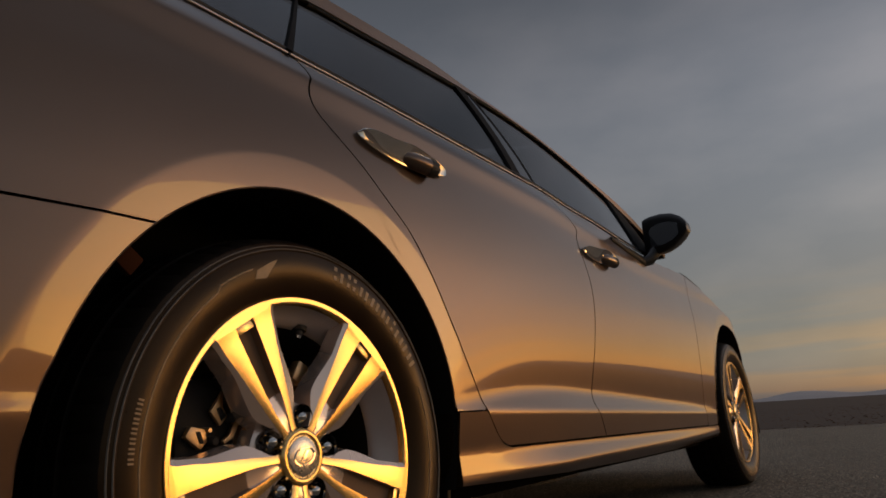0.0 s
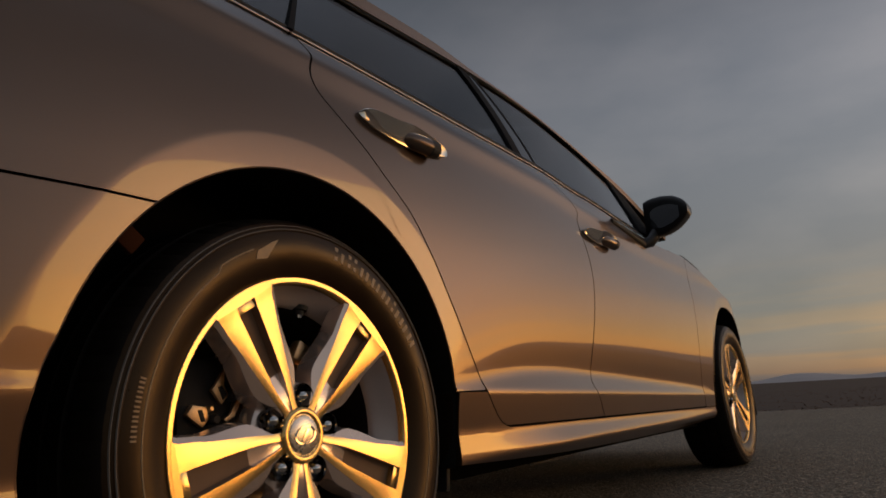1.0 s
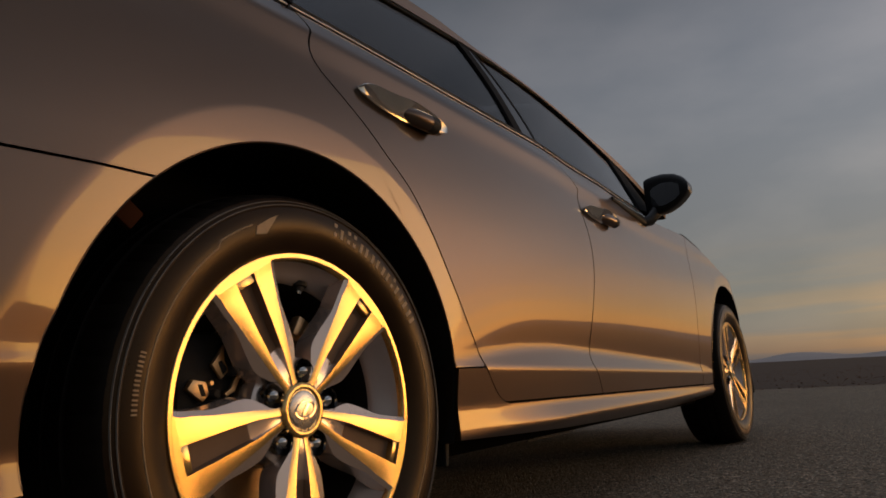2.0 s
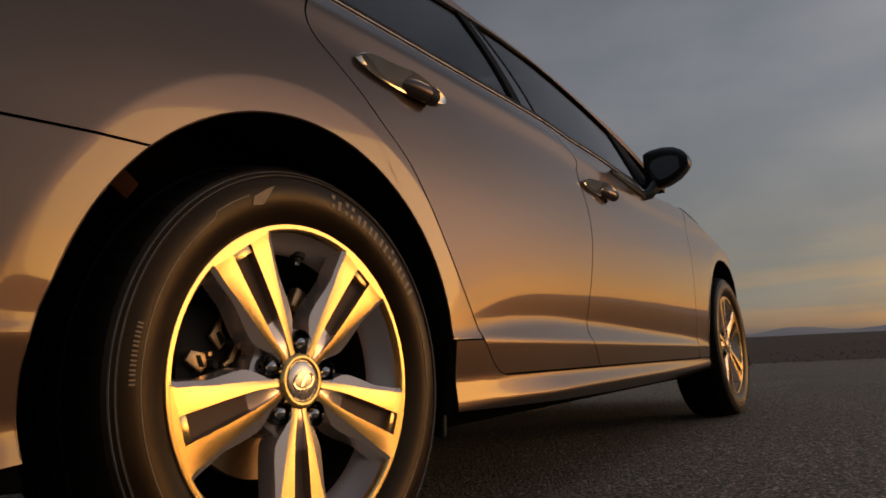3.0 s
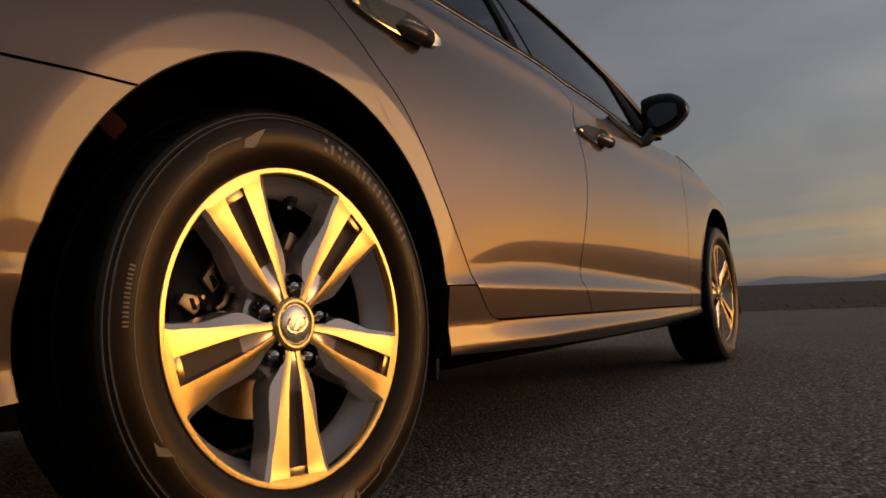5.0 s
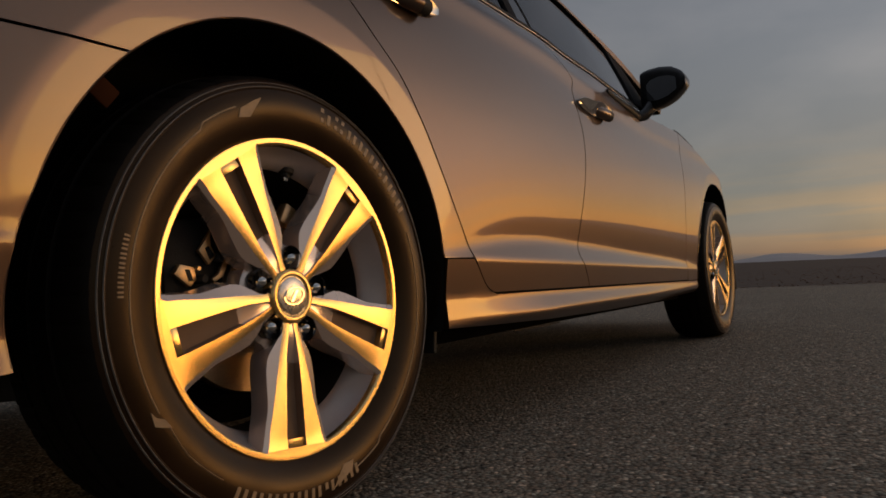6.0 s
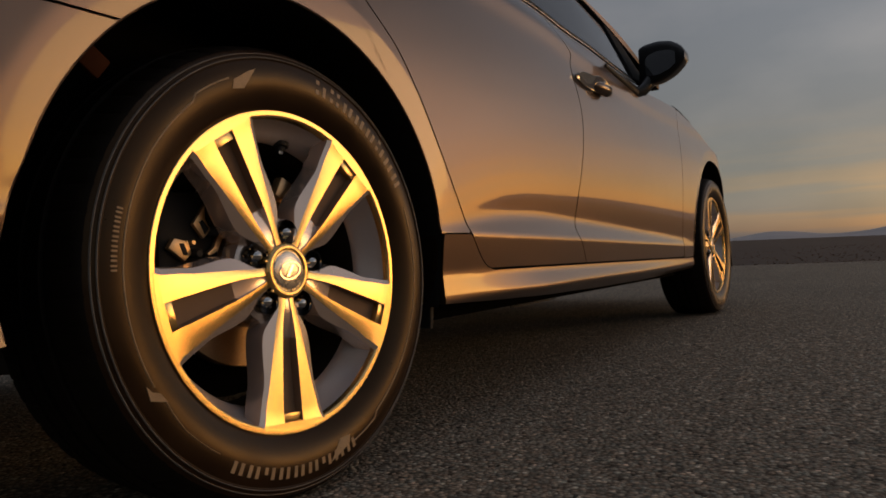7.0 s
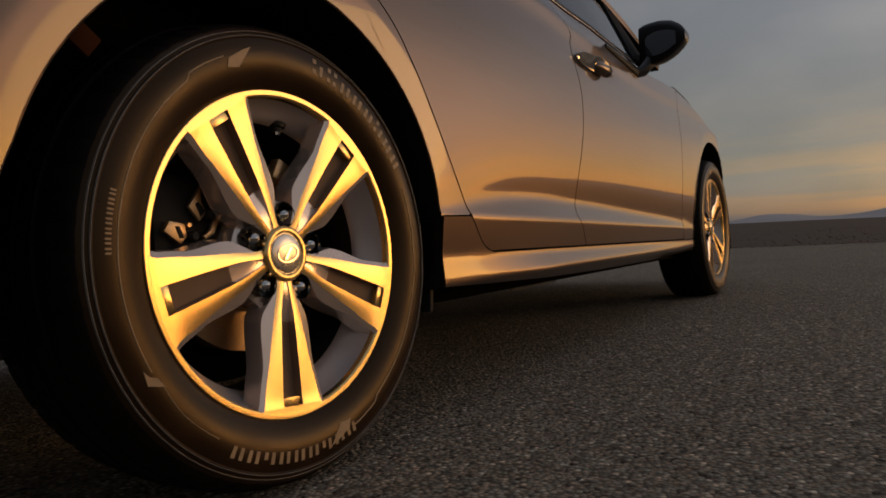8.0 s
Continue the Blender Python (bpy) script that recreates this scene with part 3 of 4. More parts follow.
def tube(name, points, radii, mat, parent, label="", n=10, flat=1.0):
    """A rod along points; flat squeezes it sideways (in y)."""
    pts = [Vector(p) for p in points]
    verts, faces = [], []
    for i, p in enumerate(pts):
        t = (pts[min(i + 1, len(pts) - 1)] - pts[max(i - 1, 0)]).normalized()
        u = t.cross(Vector((0, 1, 0)))
        u = u.normalized() if u.length > 1e-4 else Vector((1, 0, 0))
        v = t.cross(u).normalized()
        r = radii[i] if isinstance(radii, (list, tuple)) else radii
        for k in range(n):
            a = math.tau * k / n
            verts.append(p + u * (r * math.cos(a)) + v * (r * flat * math.sin(a)))
    for i in range(len(pts) - 1):
        for k in range(n):
            faces.append((i * n + k, i * n + (k + 1) % n, (i + 1) * n + (k + 1) % n, (i + 1) * n + k))
    faces += [tuple(range(n - 1, -1, -1)), tuple(range((len(pts) - 1) * n, len(pts) * n))]
    return mesh_object(name, verts, faces, mat, parent, label, True, 45)


rear_gap, mid_gap, front_gap = table(REAR_GAP), table(MID_GAP), table(FRONT_GAP)


def door_grid(left, right, n=70, m=80, lead=0.004):
    v, u = nearedge(m, lead)[:, None], nearedge(n, lead)[None]
    z = 0.302 + (0.970 - 0.302) * v + 0 * u
    for _ in range(5):
        x = left(z) + GAP + (right(z) - left(z) - 2 * GAP) * u
        foot, top = DOOR_FOOT(x) + GAP, BELT(x)
        z = foot + (top - foot) * v
    return np.stack(np.broadcast_arrays(x, z), -1)


def handle(parent, side, x0, x1, z0, z1):
    """A standing-off pull handle: a chrome strap with a sharp upper ridge and a hollowed underside, over a painted lock cover."""
    k = 34
    verts, faces, n = [], [], 9
    for i in range(k):
        u = i / (k - 1)
        s = max(0.0, math.sin(math.pi * u ** 0.80)) ** 0.62
        x, z = x0 + (x1 - x0) * u, z0 + (z1 - z0) * u - 0.005 * math.sin(math.pi * u)
        w = float(half_width(np.array(x), np.array(z)))
        h, out = 0.0015 + 0.0205 * s, 0.005 + 0.022 * s ** 0.8
        lip = out - 0.017 * s
        section = ((0.003, 0.80 * h), (0.6 * out, 0.99 * h), (out - 0.0018 * s, 0.98 * h), (out, 0.89 * h), (out - 0.0010 * s, 0.77 * h),
                   (lip + 0.0033 * s, -0.55 * h), (lip + 0.0012, -0.91 * h), (lip + 0.0006, -h), (0.002, -0.90 * h))
        dip = 1 - 0.30 * max(0.0, math.sin(math.pi * min(1, max(0, (u - 0.05) / 0.47)))) ** 1.5      # the upper edge sweeps in behind the grip
        verts += [(x, side * (w + o), z + (q * dip if q > 0 else q)) for o, q in section]
    for i in range(k - 1):
        for j in range(n):
            faces.append((i * n + j, i * n + (j + 1) % n, (i + 1) * n + (j + 1) % n, (i + 1) * n + j))
    faces += [tuple(range(n)), tuple(range((k - 1) * n, k * n))]
    mesh_object("handle", verts, faces, CHROME, parent, "chrome pull handle", True, 38)
    px, pz = x0 + (x1 - x0) * 0.60, 0.5 * (z0 + z1) - 0.0125
    w = float(half_width(np.array(px), np.array(pz)))
    tube("handle_post", [(px - 0.055, side * (w - 0.004), pz + 0.004), (px - 0.036, side * (w + 0.006), pz + 0.003), (px - 0.010, side * (w + 0.013), pz + 0.001), (px + 0.022, side * (w + 0.017), pz - 0.001)], [0.009, 0.0158, 0.0174, 0.0172], PAINT, parent, "painted lock cover of the handle", 18)
    tube("handle_end", [(px + 0.0215, side * (w + 0.0169), pz - 0.001), (px + 0.044, side * (w + 0.0185), pz - 0.002), (px + 0.049, side * (w + 0.0185), pz - 0.002)], [0.0174, 0.0168, 0.0130], BLACK_PLASTIC, parent, "black end of the handle", 18)


def car_side(side):
    # rear quarter, over and before the wheel opening
    cx, cz = ARCHES[0]
    n = 280
    inner = arch(cx, cz, 7.1, 131, n, 0.0, 0.004)
    gap = [(rear_gap(z) - GAP, z) for z in np.linspace(0.3825, 0.982, 160)]
    outer = along([(0.460, 0.3822)] + gap + [(x, float(BELT(x))) for x in np.linspace(-0.06, -1.02, 24)] + [(-1.10, 0.90), (-1.10, 0.603)], n, 0.004)
    grid = between(inner, outer, 84, 0.02, 1.8)
    lim = np.where((grid[..., 1] > 0.39) & (grid[..., 0] > -0.1), rear_gap(np.clip(grid[..., 1], 0.39, 0.985)) - GAP, 9.0)
    grid[..., 0] = np.minimum(grid[..., 0], lim)
    panel("quarter_panel", grid, side, PAINT, car, "", 0.005)
    # bumper corner behind the wheel, under the seam
    inner = arch(cx, cz, 131.8, 189.6, 60, 0.0, 0.006)
    outer = along([(-1.10, 0.598), (-1.12, 0.5), (-1.10, 0.30), (-1.0, 0.22)], 60, 0.006)
    panel("bumper_corner", between(inner, outer, 56, 0.02, 1.6), side, PAINT, car, "", 0.005)
    # doors
    rear_door = panel("rear_door", door_grid(rear_gap, mid_gap), side, PAINT, car)
    front_door = panel("front_door", door_grid(mid_gap, front_gap), side, PAINT, car)
    handle(rear_door, side, 0.118, 0.392, 0.867, 0.861)
    handle(front_door, side, 1.072, 1.352, 0.818, 0.826)
    # sill with its kick-up before the rear wheel
    u = nearedge(150, 0.002)
    xs = 0.368 + (2.425 - 0.368) * u
    top = np.where(xs < 0.466, 0.381, np.interp(xs, [0.466, 0.469, 0.4942, 0.5138, 0.5353, 0.565, 0.60], [0.3815, 0.378, 0.3463, 0.3252, 0.3129, 0.3050, 0.302]))
    top = np.where(xs > 0.57, DOOR_FOOT(xs), top) - GAP
    foot = np.interp(xs, [0.3, 0.37, 0.55, 0.82, 1.2, 1.75, 2.24, 2.5], [0.246, 0.247, 0.240, 0.232, 0.226, 0.224, 0.232, 0.236])
    v = nearedge(26, 0.02)[:, None]
    panel("sill", np.stack(np.broadcast_arrays(xs[None], foot + (top - foot) * v), -1), side, PAINT, car, "", 0.06)
    # front wing
    cx, cz = ARCHES[1]
    inner = arch(cx, cz, 188, -10, 120, 0.0, 0.004)
    outer = along([(2.43, 0.285), (2.205, 0.285)] + [(front_gap(z) + GAP, z) for z in np.linspace(0.30, 0.900, 30)] + [(2.40, 0.877), (2.7, 0.826), (3.0, 0.77), (3.28, 0.715), (3.34, 0.60), (3.30, 0.26)], 120, 0.004)
    panel("front_wing", between(inner, outer, 56, 0.02, 1.6), side, PAINT, car, "", 0.005)
    # near-black sheets behind the door gaps, painted as dark as their shade
    xs = np.linspace(0.42, 2.36, 50)
    zs = np.linspace(0.24, 0.93, 20)[:, None]
    xz = np.stack(np.broadcast_arrays(xs[None], zs), -1)
    w = half_width(xz[..., 0], xz[..., 1]) - 0.045
    verts = [(xz[i, j, 0], side * w[i, j], xz[i, j, 1]) for i in range(20) for j in range(50)]
    mesh_object("gap_shade", verts, [(i * 50 + j, i * 50 + j + 1, i * 50 + j + 51, i * 50 + j + 50) for i in range(19) for j in range(49)], UNDER, car)
    xs = np.linspace(-0.60, 0.46, 40)
    zs = np.linspace(0.765, 0.955, 12)[:, None]
    xz = np.stack(np.broadcast_arrays(xs[None], zs), -1)
    w = half_width(xz[..., 0], xz[..., 1]) - 0.030
    verts = [(xz[i, j, 0], side * w[i, j], xz[i, j, 1]) for i in range(12) for j in range(40)]
    mesh_object("gap_shade", verts, [(i * 40 + j, i * 40 + j + 1, i * 40 + j + 41, i * 40 + j + 40) for i in range(11) for j in range(39)], UNDER, car)
    # wheel housings
    for cx, cz in ARCHES:
        verts, m = [], 48
        for i in range(m + 1):
            a = math.radians(-14 + 208 * i / m)
            for k, (grow, y) in enumerate(((0.003, None), (0.012, 0.035), (0.03, 0.12), (0.03, 0.36), (-0.39, 0.37))):
                r = arch_radius(np.array(a), cx) + grow
                x, z = cx + r * math.cos(a), cz + r * math.sin(a)
                w = float(half_width(np.array(cx + ARCH_R * math.cos(a)), np.array(cz + ARCH_R * math.sin(a))))
                verts.append((x, side * (w - (y if y is not None else 0.0055)), z))
        mesh_object("wheel_housing", verts, [(i * 5 + k, i * 5 + k + 1, i * 5 + k + 6, i * 5 + k + 5) for i in range(m) for k in range(4)], LINER, car, "black wheel housing", True, 40)
    # folded lips round the wheel openings
    for (cx, cz), a0, a1 in zip(ARCHES, (8, -8), (189, 187)):
        line = []
        for q in arch(cx, cz, a0, a1, 90, 0.0005):
            line.append((q[0], side * (float(half_width(q[0], q[1])) - 0.0024), q[1]))
        tube("arch_lip", line, 0.0026, PAINT, car, "", 8)
    # flap ahead of the front wheel, at the foot of the housing
    part("mud_flap", box_bm((0.012, 0.20, 0.14), (3.192, side * 0.806, 0.278), 0.004, pose(0, 0, 0, 0, -8, 0)), BLACK_PLASTIC, car)
    # the lit piece of liner, its warm light put in as brown
    part("liner_tab", box_bm((0.034, 0.012, 0.030), (-0.264, side * 0.858, 0.588), 0.003, pose(0, 0, 0, 0, 38, 0)), CLIP, car, "liner tab inside the wheel opening, its lit brown painted in")
    part("rear_flap", box_bm((0.012, 0.16, 0.06), (0.385, side * 0.80, 0.228), 0.004, pose(0, 0, 0, 0, 6, 0)), BLACK_PLASTIC, car)

    # ---- glasshouse ----
    belt = lambda x: BELT(x) + 0.016

    def pane(name, lower, upper, parent, label, bow=(0, 0)):
        """lower and upper: x ranges at the belt and at the top; bow: how far the upright edges bulge forward."""
        u, v = np.linspace(0, 1, 30)[None], np.linspace(0, 1, 20)[:, None]
        xl, xu = lower[0] + (lower[1] - lower[0]) * u, upper[0] + (upper[1] - upper[0]) * u
        x = xl + (xu - xl) * v + (bow[0] + (bow[1] - bow[0]) * u) * 4 * v * (1 - v)
        z0, z1 = belt(xl), glass_top(xu)
        z = z0 + (z1 - z0) * v
        ob = upper_panel(name, np.stack(np.broadcast_arrays(x, z), -1), side, GLASS, parent, label, 0.005, -0.006)
        ob.visible_shadow = False
        return ob

    pane("quarter_glass", (-0.42, -0.004), (-0.30, 0.140), car, "dark tinted fixed rear quarter glass")
    pane("door_glass", (0.011, 0.780), (0.151, 0.808), rear_door, "dark tinted rear door glass", (0.0, 0.022))
    pane("door_glass", (0.893, 1.760), (0.890, 1.70), front_door, "dark tinted front door glass", (0.026, 0.0))

    def strip(name, a, b, mat, parent, lift=0.002, depth=0.012, n=6, label="", upright=0.0):
        return upper_panel(name, between(a, b, n, 0.05), side, mat, parent, label, depth, lift, upright)

    share = lambda x: np.interp(x, [0.17, 0.22], [0.0, 0.13])
    xs = np.linspace(0.18, 1.85, 90)
    strip("window_top_frame", np.stack([xs, glass_top(xs) - 0.004], 1), np.stack([xs, glass_top(xs) + (rail(xs) - glass_top(xs)) * share(xs)], 1), BLACK_TRIM, car, 0.0, 0.02)
    xs = np.linspace(-0.60, 1.99, 100)
    strip("roof_rail", np.stack([xs, glass_top(xs) + (rail(xs) - glass_top(xs)) * share(xs) + 0.001], 1), np.stack([xs, rail(xs)], 1), PAINT, car, 0.004, 0.03, upright=0.62)
    v = np.linspace(0, 1, 24)
    lean = lambda x0, x1, bow=0.0: np.stack([x0 + (x1 - x0) * v + 4 * bow * v * (1 - v), belt(x0) - 0.004 + (glass_top(x1) + 0.004 - belt(x0) + 0.004) * v], 1)
    strip("pillar_trim", lean(0.771, 0.800, 0.022), lean(0.815, 0.851, 0.018), SAIL, rear_door, 0.001, 0.02, label="black pillar strip")
    strip("pillar_trim", lean(0.816, 0.852, 0.018), lean(0.885, 0.873, 0.026), PIANO, rear_door, -0.001, 0.02, label="gloss black pillar trim")
    strip("pillar_trim", lean(0.8855, 0.8735, 0.026), lean(0.8955, 0.890, 0.026), SAIL, front_door, 0.0005, 0.02, label="black edge strip of the front door")
    strip("pillar_trim", lean(-0.004, 0.144), lean(0.010, 0.1505), SAIL, rear_door, 0.001, 0.02, label="black strip at the quarter glass")
    strip("pillar_trim", lean(1.62, 1.70), lean(1.80, 1.78), SAIL, front_door, 0.001, 0.02, label="black triangle behind the mirror")
    # rear pillar, painted
    a = np.stack([np.linspace(-0.43, -0.31, 20), np.linspace(0.98, 1.155, 20)], 1)
    b = np.stack([np.linspace(-0.98, -0.62, 20), np.linspace(0.985, 1.155, 20)], 1)
    strip("rear_pillar", a, b, PAINT, car, 0.003, 0.03, 20)
    # bright belt moulding, one length for each door and the quarter
    for x0, x1, par in ((-0.50, -0.001, car), (0.005, 0.926, rear_door), (0.934, 1.66, front_door)):
        x = np.linspace(x0, x1, 60)
        z = BELT(x) + 0.006
        w = np.array([float(half_width(np.array(p), np.array(q))) for p, q in zip(x, z)]) + 0.002
        tube("belt_moulding", [(p, side * q, r) for p, q, r in zip(x, w, z)], 0.0021, TRIM_LINE, par, "bright belt moulding", 10)
        tube("window_seal", [(p, side * (q - 0.007), r + 0.009) for p, q, r in zip(x, w, z)], 0.0055, BLACK_PLASTIC, par, "", 8)

    # ---- door mirror ----
    verts, faces, k, n = [], [], 15, 20
    for i in range(k):
        u = i / (k - 1)
        y = 0.914 + 0.168 * u
        hh = float(np.interp(u, [0, 0.08, 0.2, 0.45, 0.7, 0.85, 0.95, 1.0], [0.064, 0.070, 0.073, 0.073, 0.064, 0.049, 0.034, 0.018]))
        front = 0.085 * (math.sin(math.pi * (0.22 + 0.70 * u)) ** 0.6)
        for j in range(n):
            a = math.tau * j / n
            c, s = math.cos(a), math.sin(a)
            x = 1.726 + (front * c if c > 0 else 0.022 * abs(c) ** 0.5 * -1) - 0.050 * u
            verts.append((x, side * y, 0.976 - 0.006 * u + hh * (abs(s) ** 0.42) * (1 if s > 0 else -1 + 0.38 * u * u)))
    for i in range(k - 1):
        for j in range(n):
            faces.append((i * n + j, i * n + (j + 1) % n, (i + 1) * n + (j + 1) % n, (i + 1) * n + j))
    faces += [tuple(range(n)), tuple(range((k - 1) * n, k * n))]
    housing = mesh_object("door_mirror", verts, faces, BLACK_TRIM, car, "dark door mirror on a black foot", True, 50)
    gv, gf = [], []
    for i in range(9):
        u = i / 8
        hh = float(np.interp(u, [0, 0.1, 0.4, 0.75, 1.0], [0.026, 0.036, 0.041, 0.034, 0.020]))
        for j in range(7):
            q = -1 + 2 * j / 6
            gv.append((1.7015 - 0.050 * (0.15 + 0.70 * u), side * (0.939 + 0.112 * u), 0.966 + 0.004 * u + hh * q))
    gf = [(i * 7 + j, i * 7 + j + 1, i * 7 + j + 8, i * 7 + j + 7) for i in range(8) for j in range(6)]
    mesh_object("mirror_glass", gv, gf, MIRROR, housing, "mirror glass")
    foot_line = [(x, side * (float(half_width(np.array(x), np.array(float(BELT(x)) - 0.016))) + 0.002), float(BELT(x)) - 0.016 - 0.010 * (x - 1.36) / 0.3) for x in np.linspace(1.36, 1.66, 14)]
    tube("mirror_base", foot_line, [0.004 + 0.010 * min(1, 0.3 + 0.7 * k_ / 13) for k_ in range(14)], BLACK_PLASTIC, housing, "black mirror base strip", 12, 0.6)
    tube("mirror_foot", [(1.66, side * 0.905, 0.872), (1.69, side * 0.928, 0.885), (1.715, side * 0.945, 0.915), (1.725, side * 0.952, 0.94)], [0.016, 0.022, 0.026, 0.026], BLACK_TRIM, housing, "", 14, 0.8)


car_side(-1)
car_side(1)


# ---- shells across the car ----
def cross_shell(name, xs, half, edge, crown, mat, label="", power=2.4, bow=0.0, m=41):
    t = np.linspace(-1, 1, m)
    verts = [(x + bow * (1 - q * q), q * half(x), edge(x) + (crown(x) - edge(x)) * (1 - abs(q) ** power)) for x in xs for q in t]
    faces = [(i * m + j, i * m + j + 1, (i + 1) * m + j + 1, (i + 1) * m + j) for i in range(len(xs) - 1) for j in range(m - 1)]
    ob = mesh_object(name, verts, faces, mat, car, label)
    sol = ob.modifiers.new("thickness", 'SOLIDIFY')
    sol.thickness, sol.offset = 0.006, 0
    return ob


rail_half = lambda x: float(roof_width(np.array(x), rail(x))) + 0.003
cross_shell("roof", np.linspace(-0.38, 1.38, 50), rail_half, lambda x: float(rail(x)), lambda x: float(rail(x)) + 0.11, PAINT)
cross_shell("windscreen", np.linspace(1.385, 2.05, 30), lambda x: rail_half(x) - 0.14 * (x - 1.385) / 0.66, lambda x: float(rail(x)), lambda x: float(rail(x)) + 0.10 - 0.07 * (x - 1.385) / 0.74, GLASS, "tinted windscreen", 2.0, 0.06)
cross_shell("rear_window", np.linspace(-0.95, -0.385, 30), rail_half, lambda x: float(rail(x)), lambda x: float(rail(x)) + 0.02 + 0.09 * (x + 0.95) / 0.57, GLASS, "tinted rear window", 2.0, -0.05)
WING_TOP = table([(2.0, 0.906), (2.1, 0.905), (2.205, 0.902), (2.40, 0.877), (2.7, 0.826), (3.0, 0.77), (3.28, 0.715), (3.6, 0.66)])
wing_half = lambda x: float(half_width(np.array(x), WING_TOP(x))) - 0.006
cross_shell("bonnet", np.linspace(2.0, 3.50, 50), wing_half, lambda x: float(WING_TOP(x)) - 0.004, lambda x: float(WING_TOP(x)) + 0.075, PAINT, "", 3.0, 0.06)
cross_shell("boot_lid", np.linspace(-1.10, -0.93, 14), lambda x: 0.80 + 0.3 * (x + 1.1), lambda x: 0.955, lambda x: 0.985 + 0.25 * (x + 1.10), PAINT, "", 3.0, -0.03)


def end_shell(name, x_edge, x_end, half, z0, z1, mat, label="", rows=16, m=41):
    """A bumper or nose that wraps round an end of the car."""
    verts = []
    for i in range(rows):
        v = i / (rows - 1)
        z = z0 + (z1 - z0) * v
        full = 1 - 0.16 * abs(2 * v - 1) ** 3
        for j in range(m):
            a = math.pi * (j / (m - 1) - 0.5)
            c, s = abs(math.cos(a)) ** 0.55, math.copysign(abs(math.sin(a)) ** 0.55, a)
            verts.append((x_edge + (x_end - x_edge) * c * full, half * s, z))
    faces = [(i * m + j, i * m + j + 1, (i + 1) * m + j + 1, (i + 1) * m + j) for i in range(rows - 1) for j in range(m - 1)]
    ob = mesh_object(name, verts, faces, mat, car, label)
    sol = ob.modifiers.new("thickness", 'SOLIDIFY')
    sol.thickness, sol.offset = 0.01, 0
    return ob


for s_ in (-1, 1):
    tube("bonnet_seal", [(x, s_ * (wing_half(x) + 0.004), float(WING_TOP(x)) + 0.003) for x in np.linspace(2.16, 2.44, 14)], 0.0018, BLACK_PLASTIC, car, "", 8)
nose = end_shell("front_bumper", 3.26, 3.76, 0.822, 0.20, 0.72, PAINT)
tail = end_shell("rear_bumper", -0.98, -1.13, 0.84, 0.22, 0.66, PAINT)
end_shell("tail_panel", -0.98, -1.11, 0.83, 0.66, 0.965, PAINT)
part("grille", box_bm((0.05, 0.80, 0.22), (3.735, 0, 0.52), 0.03), BLACK_TRIM, nose, "dark grille")
for s in (-1, 1):
    part("headlamp", box_bm((0.28, 0.22, 0.10), (3.50, s * 0.63, 0.665), 0.03, pose(0, 0, 0, 0, 0, -s * 42)), LAMP_CLEAR, nose, "clear headlamp")
    part("tail_lamp", box_bm((0.10, 0.36, 0.13), (-1.07, s * 0.62, 0.80), 0.03), LAMP_RED, tail, "red tail lamp")
# floor, and black blocks that fill the body in place of its inner shade
floor_bm = box_bm((2.0, 1.62, 0.10), (1.42, 0, 0.252), 0.01)
box_bm((4.5, 0.98, 0.12), (1.30, 0, 0.27), 0.02, None, floor_bm)
box_bm((0.9, 1.2, 0.14), (3.25, 0, 0.28), 0.02, None, floor_bm)
part("underbody", floor_bm, UNDER, car)
for s_ in (-1, 1):
    part("jacking_flange", box_bm((0.28, 0.004, 0.004), (0.965, s_ * 0.817, 0.202), 0.001), BLACK_PLASTIC, car, "thin dark jacking flange")
part("cabin_fill", box_bm((2.9, 1.50, 0.55), (0.85, 0, 0.66), 0.08), UNDER, car, "black block in place of the unlit cabin")
part("boot_tub", box_bm((0.55, 1.1, 0.60), (-0.78, 0, 0.62), 0.05), UNDER, car)
part("engine_bay", box_bm((1.2, 1.0, 0.40), (2.85, 0, 0.52), 0.05), UNDER, car)


# ---- wheels ----
def loft_mesh(sections, closed=False):
    k = len(sections[0])
    verts = [v for s in sections for v in s]
    faces = []
    for i in range(len(sections) - 1):
        for j in range(k if closed else k - 1):
            faces.append((i * k + j, i * k + (j + 1) % k, (i + 1) * k + (j + 1) % k, (i + 1) * k + j))
    return verts, faces


SPOKE_OUT = table([(0.036, 0.0142), (0.055, 0.0172), (0.080, 0.0232), (0.125, 0.0328), (0.165, 0.0415), (0.182, 0.0462), (0.195, 0.0490), (0.212, 0.0530), (0.226, 0.061)])
SPOKE_IN = table([(0.036, 0.003), (0.055, 0.0066), (0.080, 0.0108), (0.125, 0.0144), (0.165, 0.0164), (0.212, 0.0182)])
RIM_IN = 0.2272
face_y = lambda r: 0.0007 + 0.0170 * (1 - (r / 0.228) ** 2) - 0.004 * math.sin(math.pi * min(1, r / 0.226))


def turned(u, v, y, a):
    """A point at u along and v across a spoke at the angle a, kept inside the rim."""
    u = min(u, math.sqrt(0.2288 ** 2 - v * v))
    return (u * math.cos(a) - v * math.sin(a), y, u * math.sin(a) + v * math.cos(a))


def crown(u, v):
    """How far a blade's face falls back from its pocket to its outer edge."""
    vi, vo = float(SPOKE_IN(u)), float(SPOKE_OUT(u))
    q = min(1, max(-1, (abs(v) - (vi + vo) / 2) / ((vo - vi) / 2)))
    return (0.0006 * q + 0.0003 * q * q) * min(1, max(0, (0.2160 - u) / 0.030)) - 0.0009 * min(1, max(0, (u - 0.204) / 0.012))


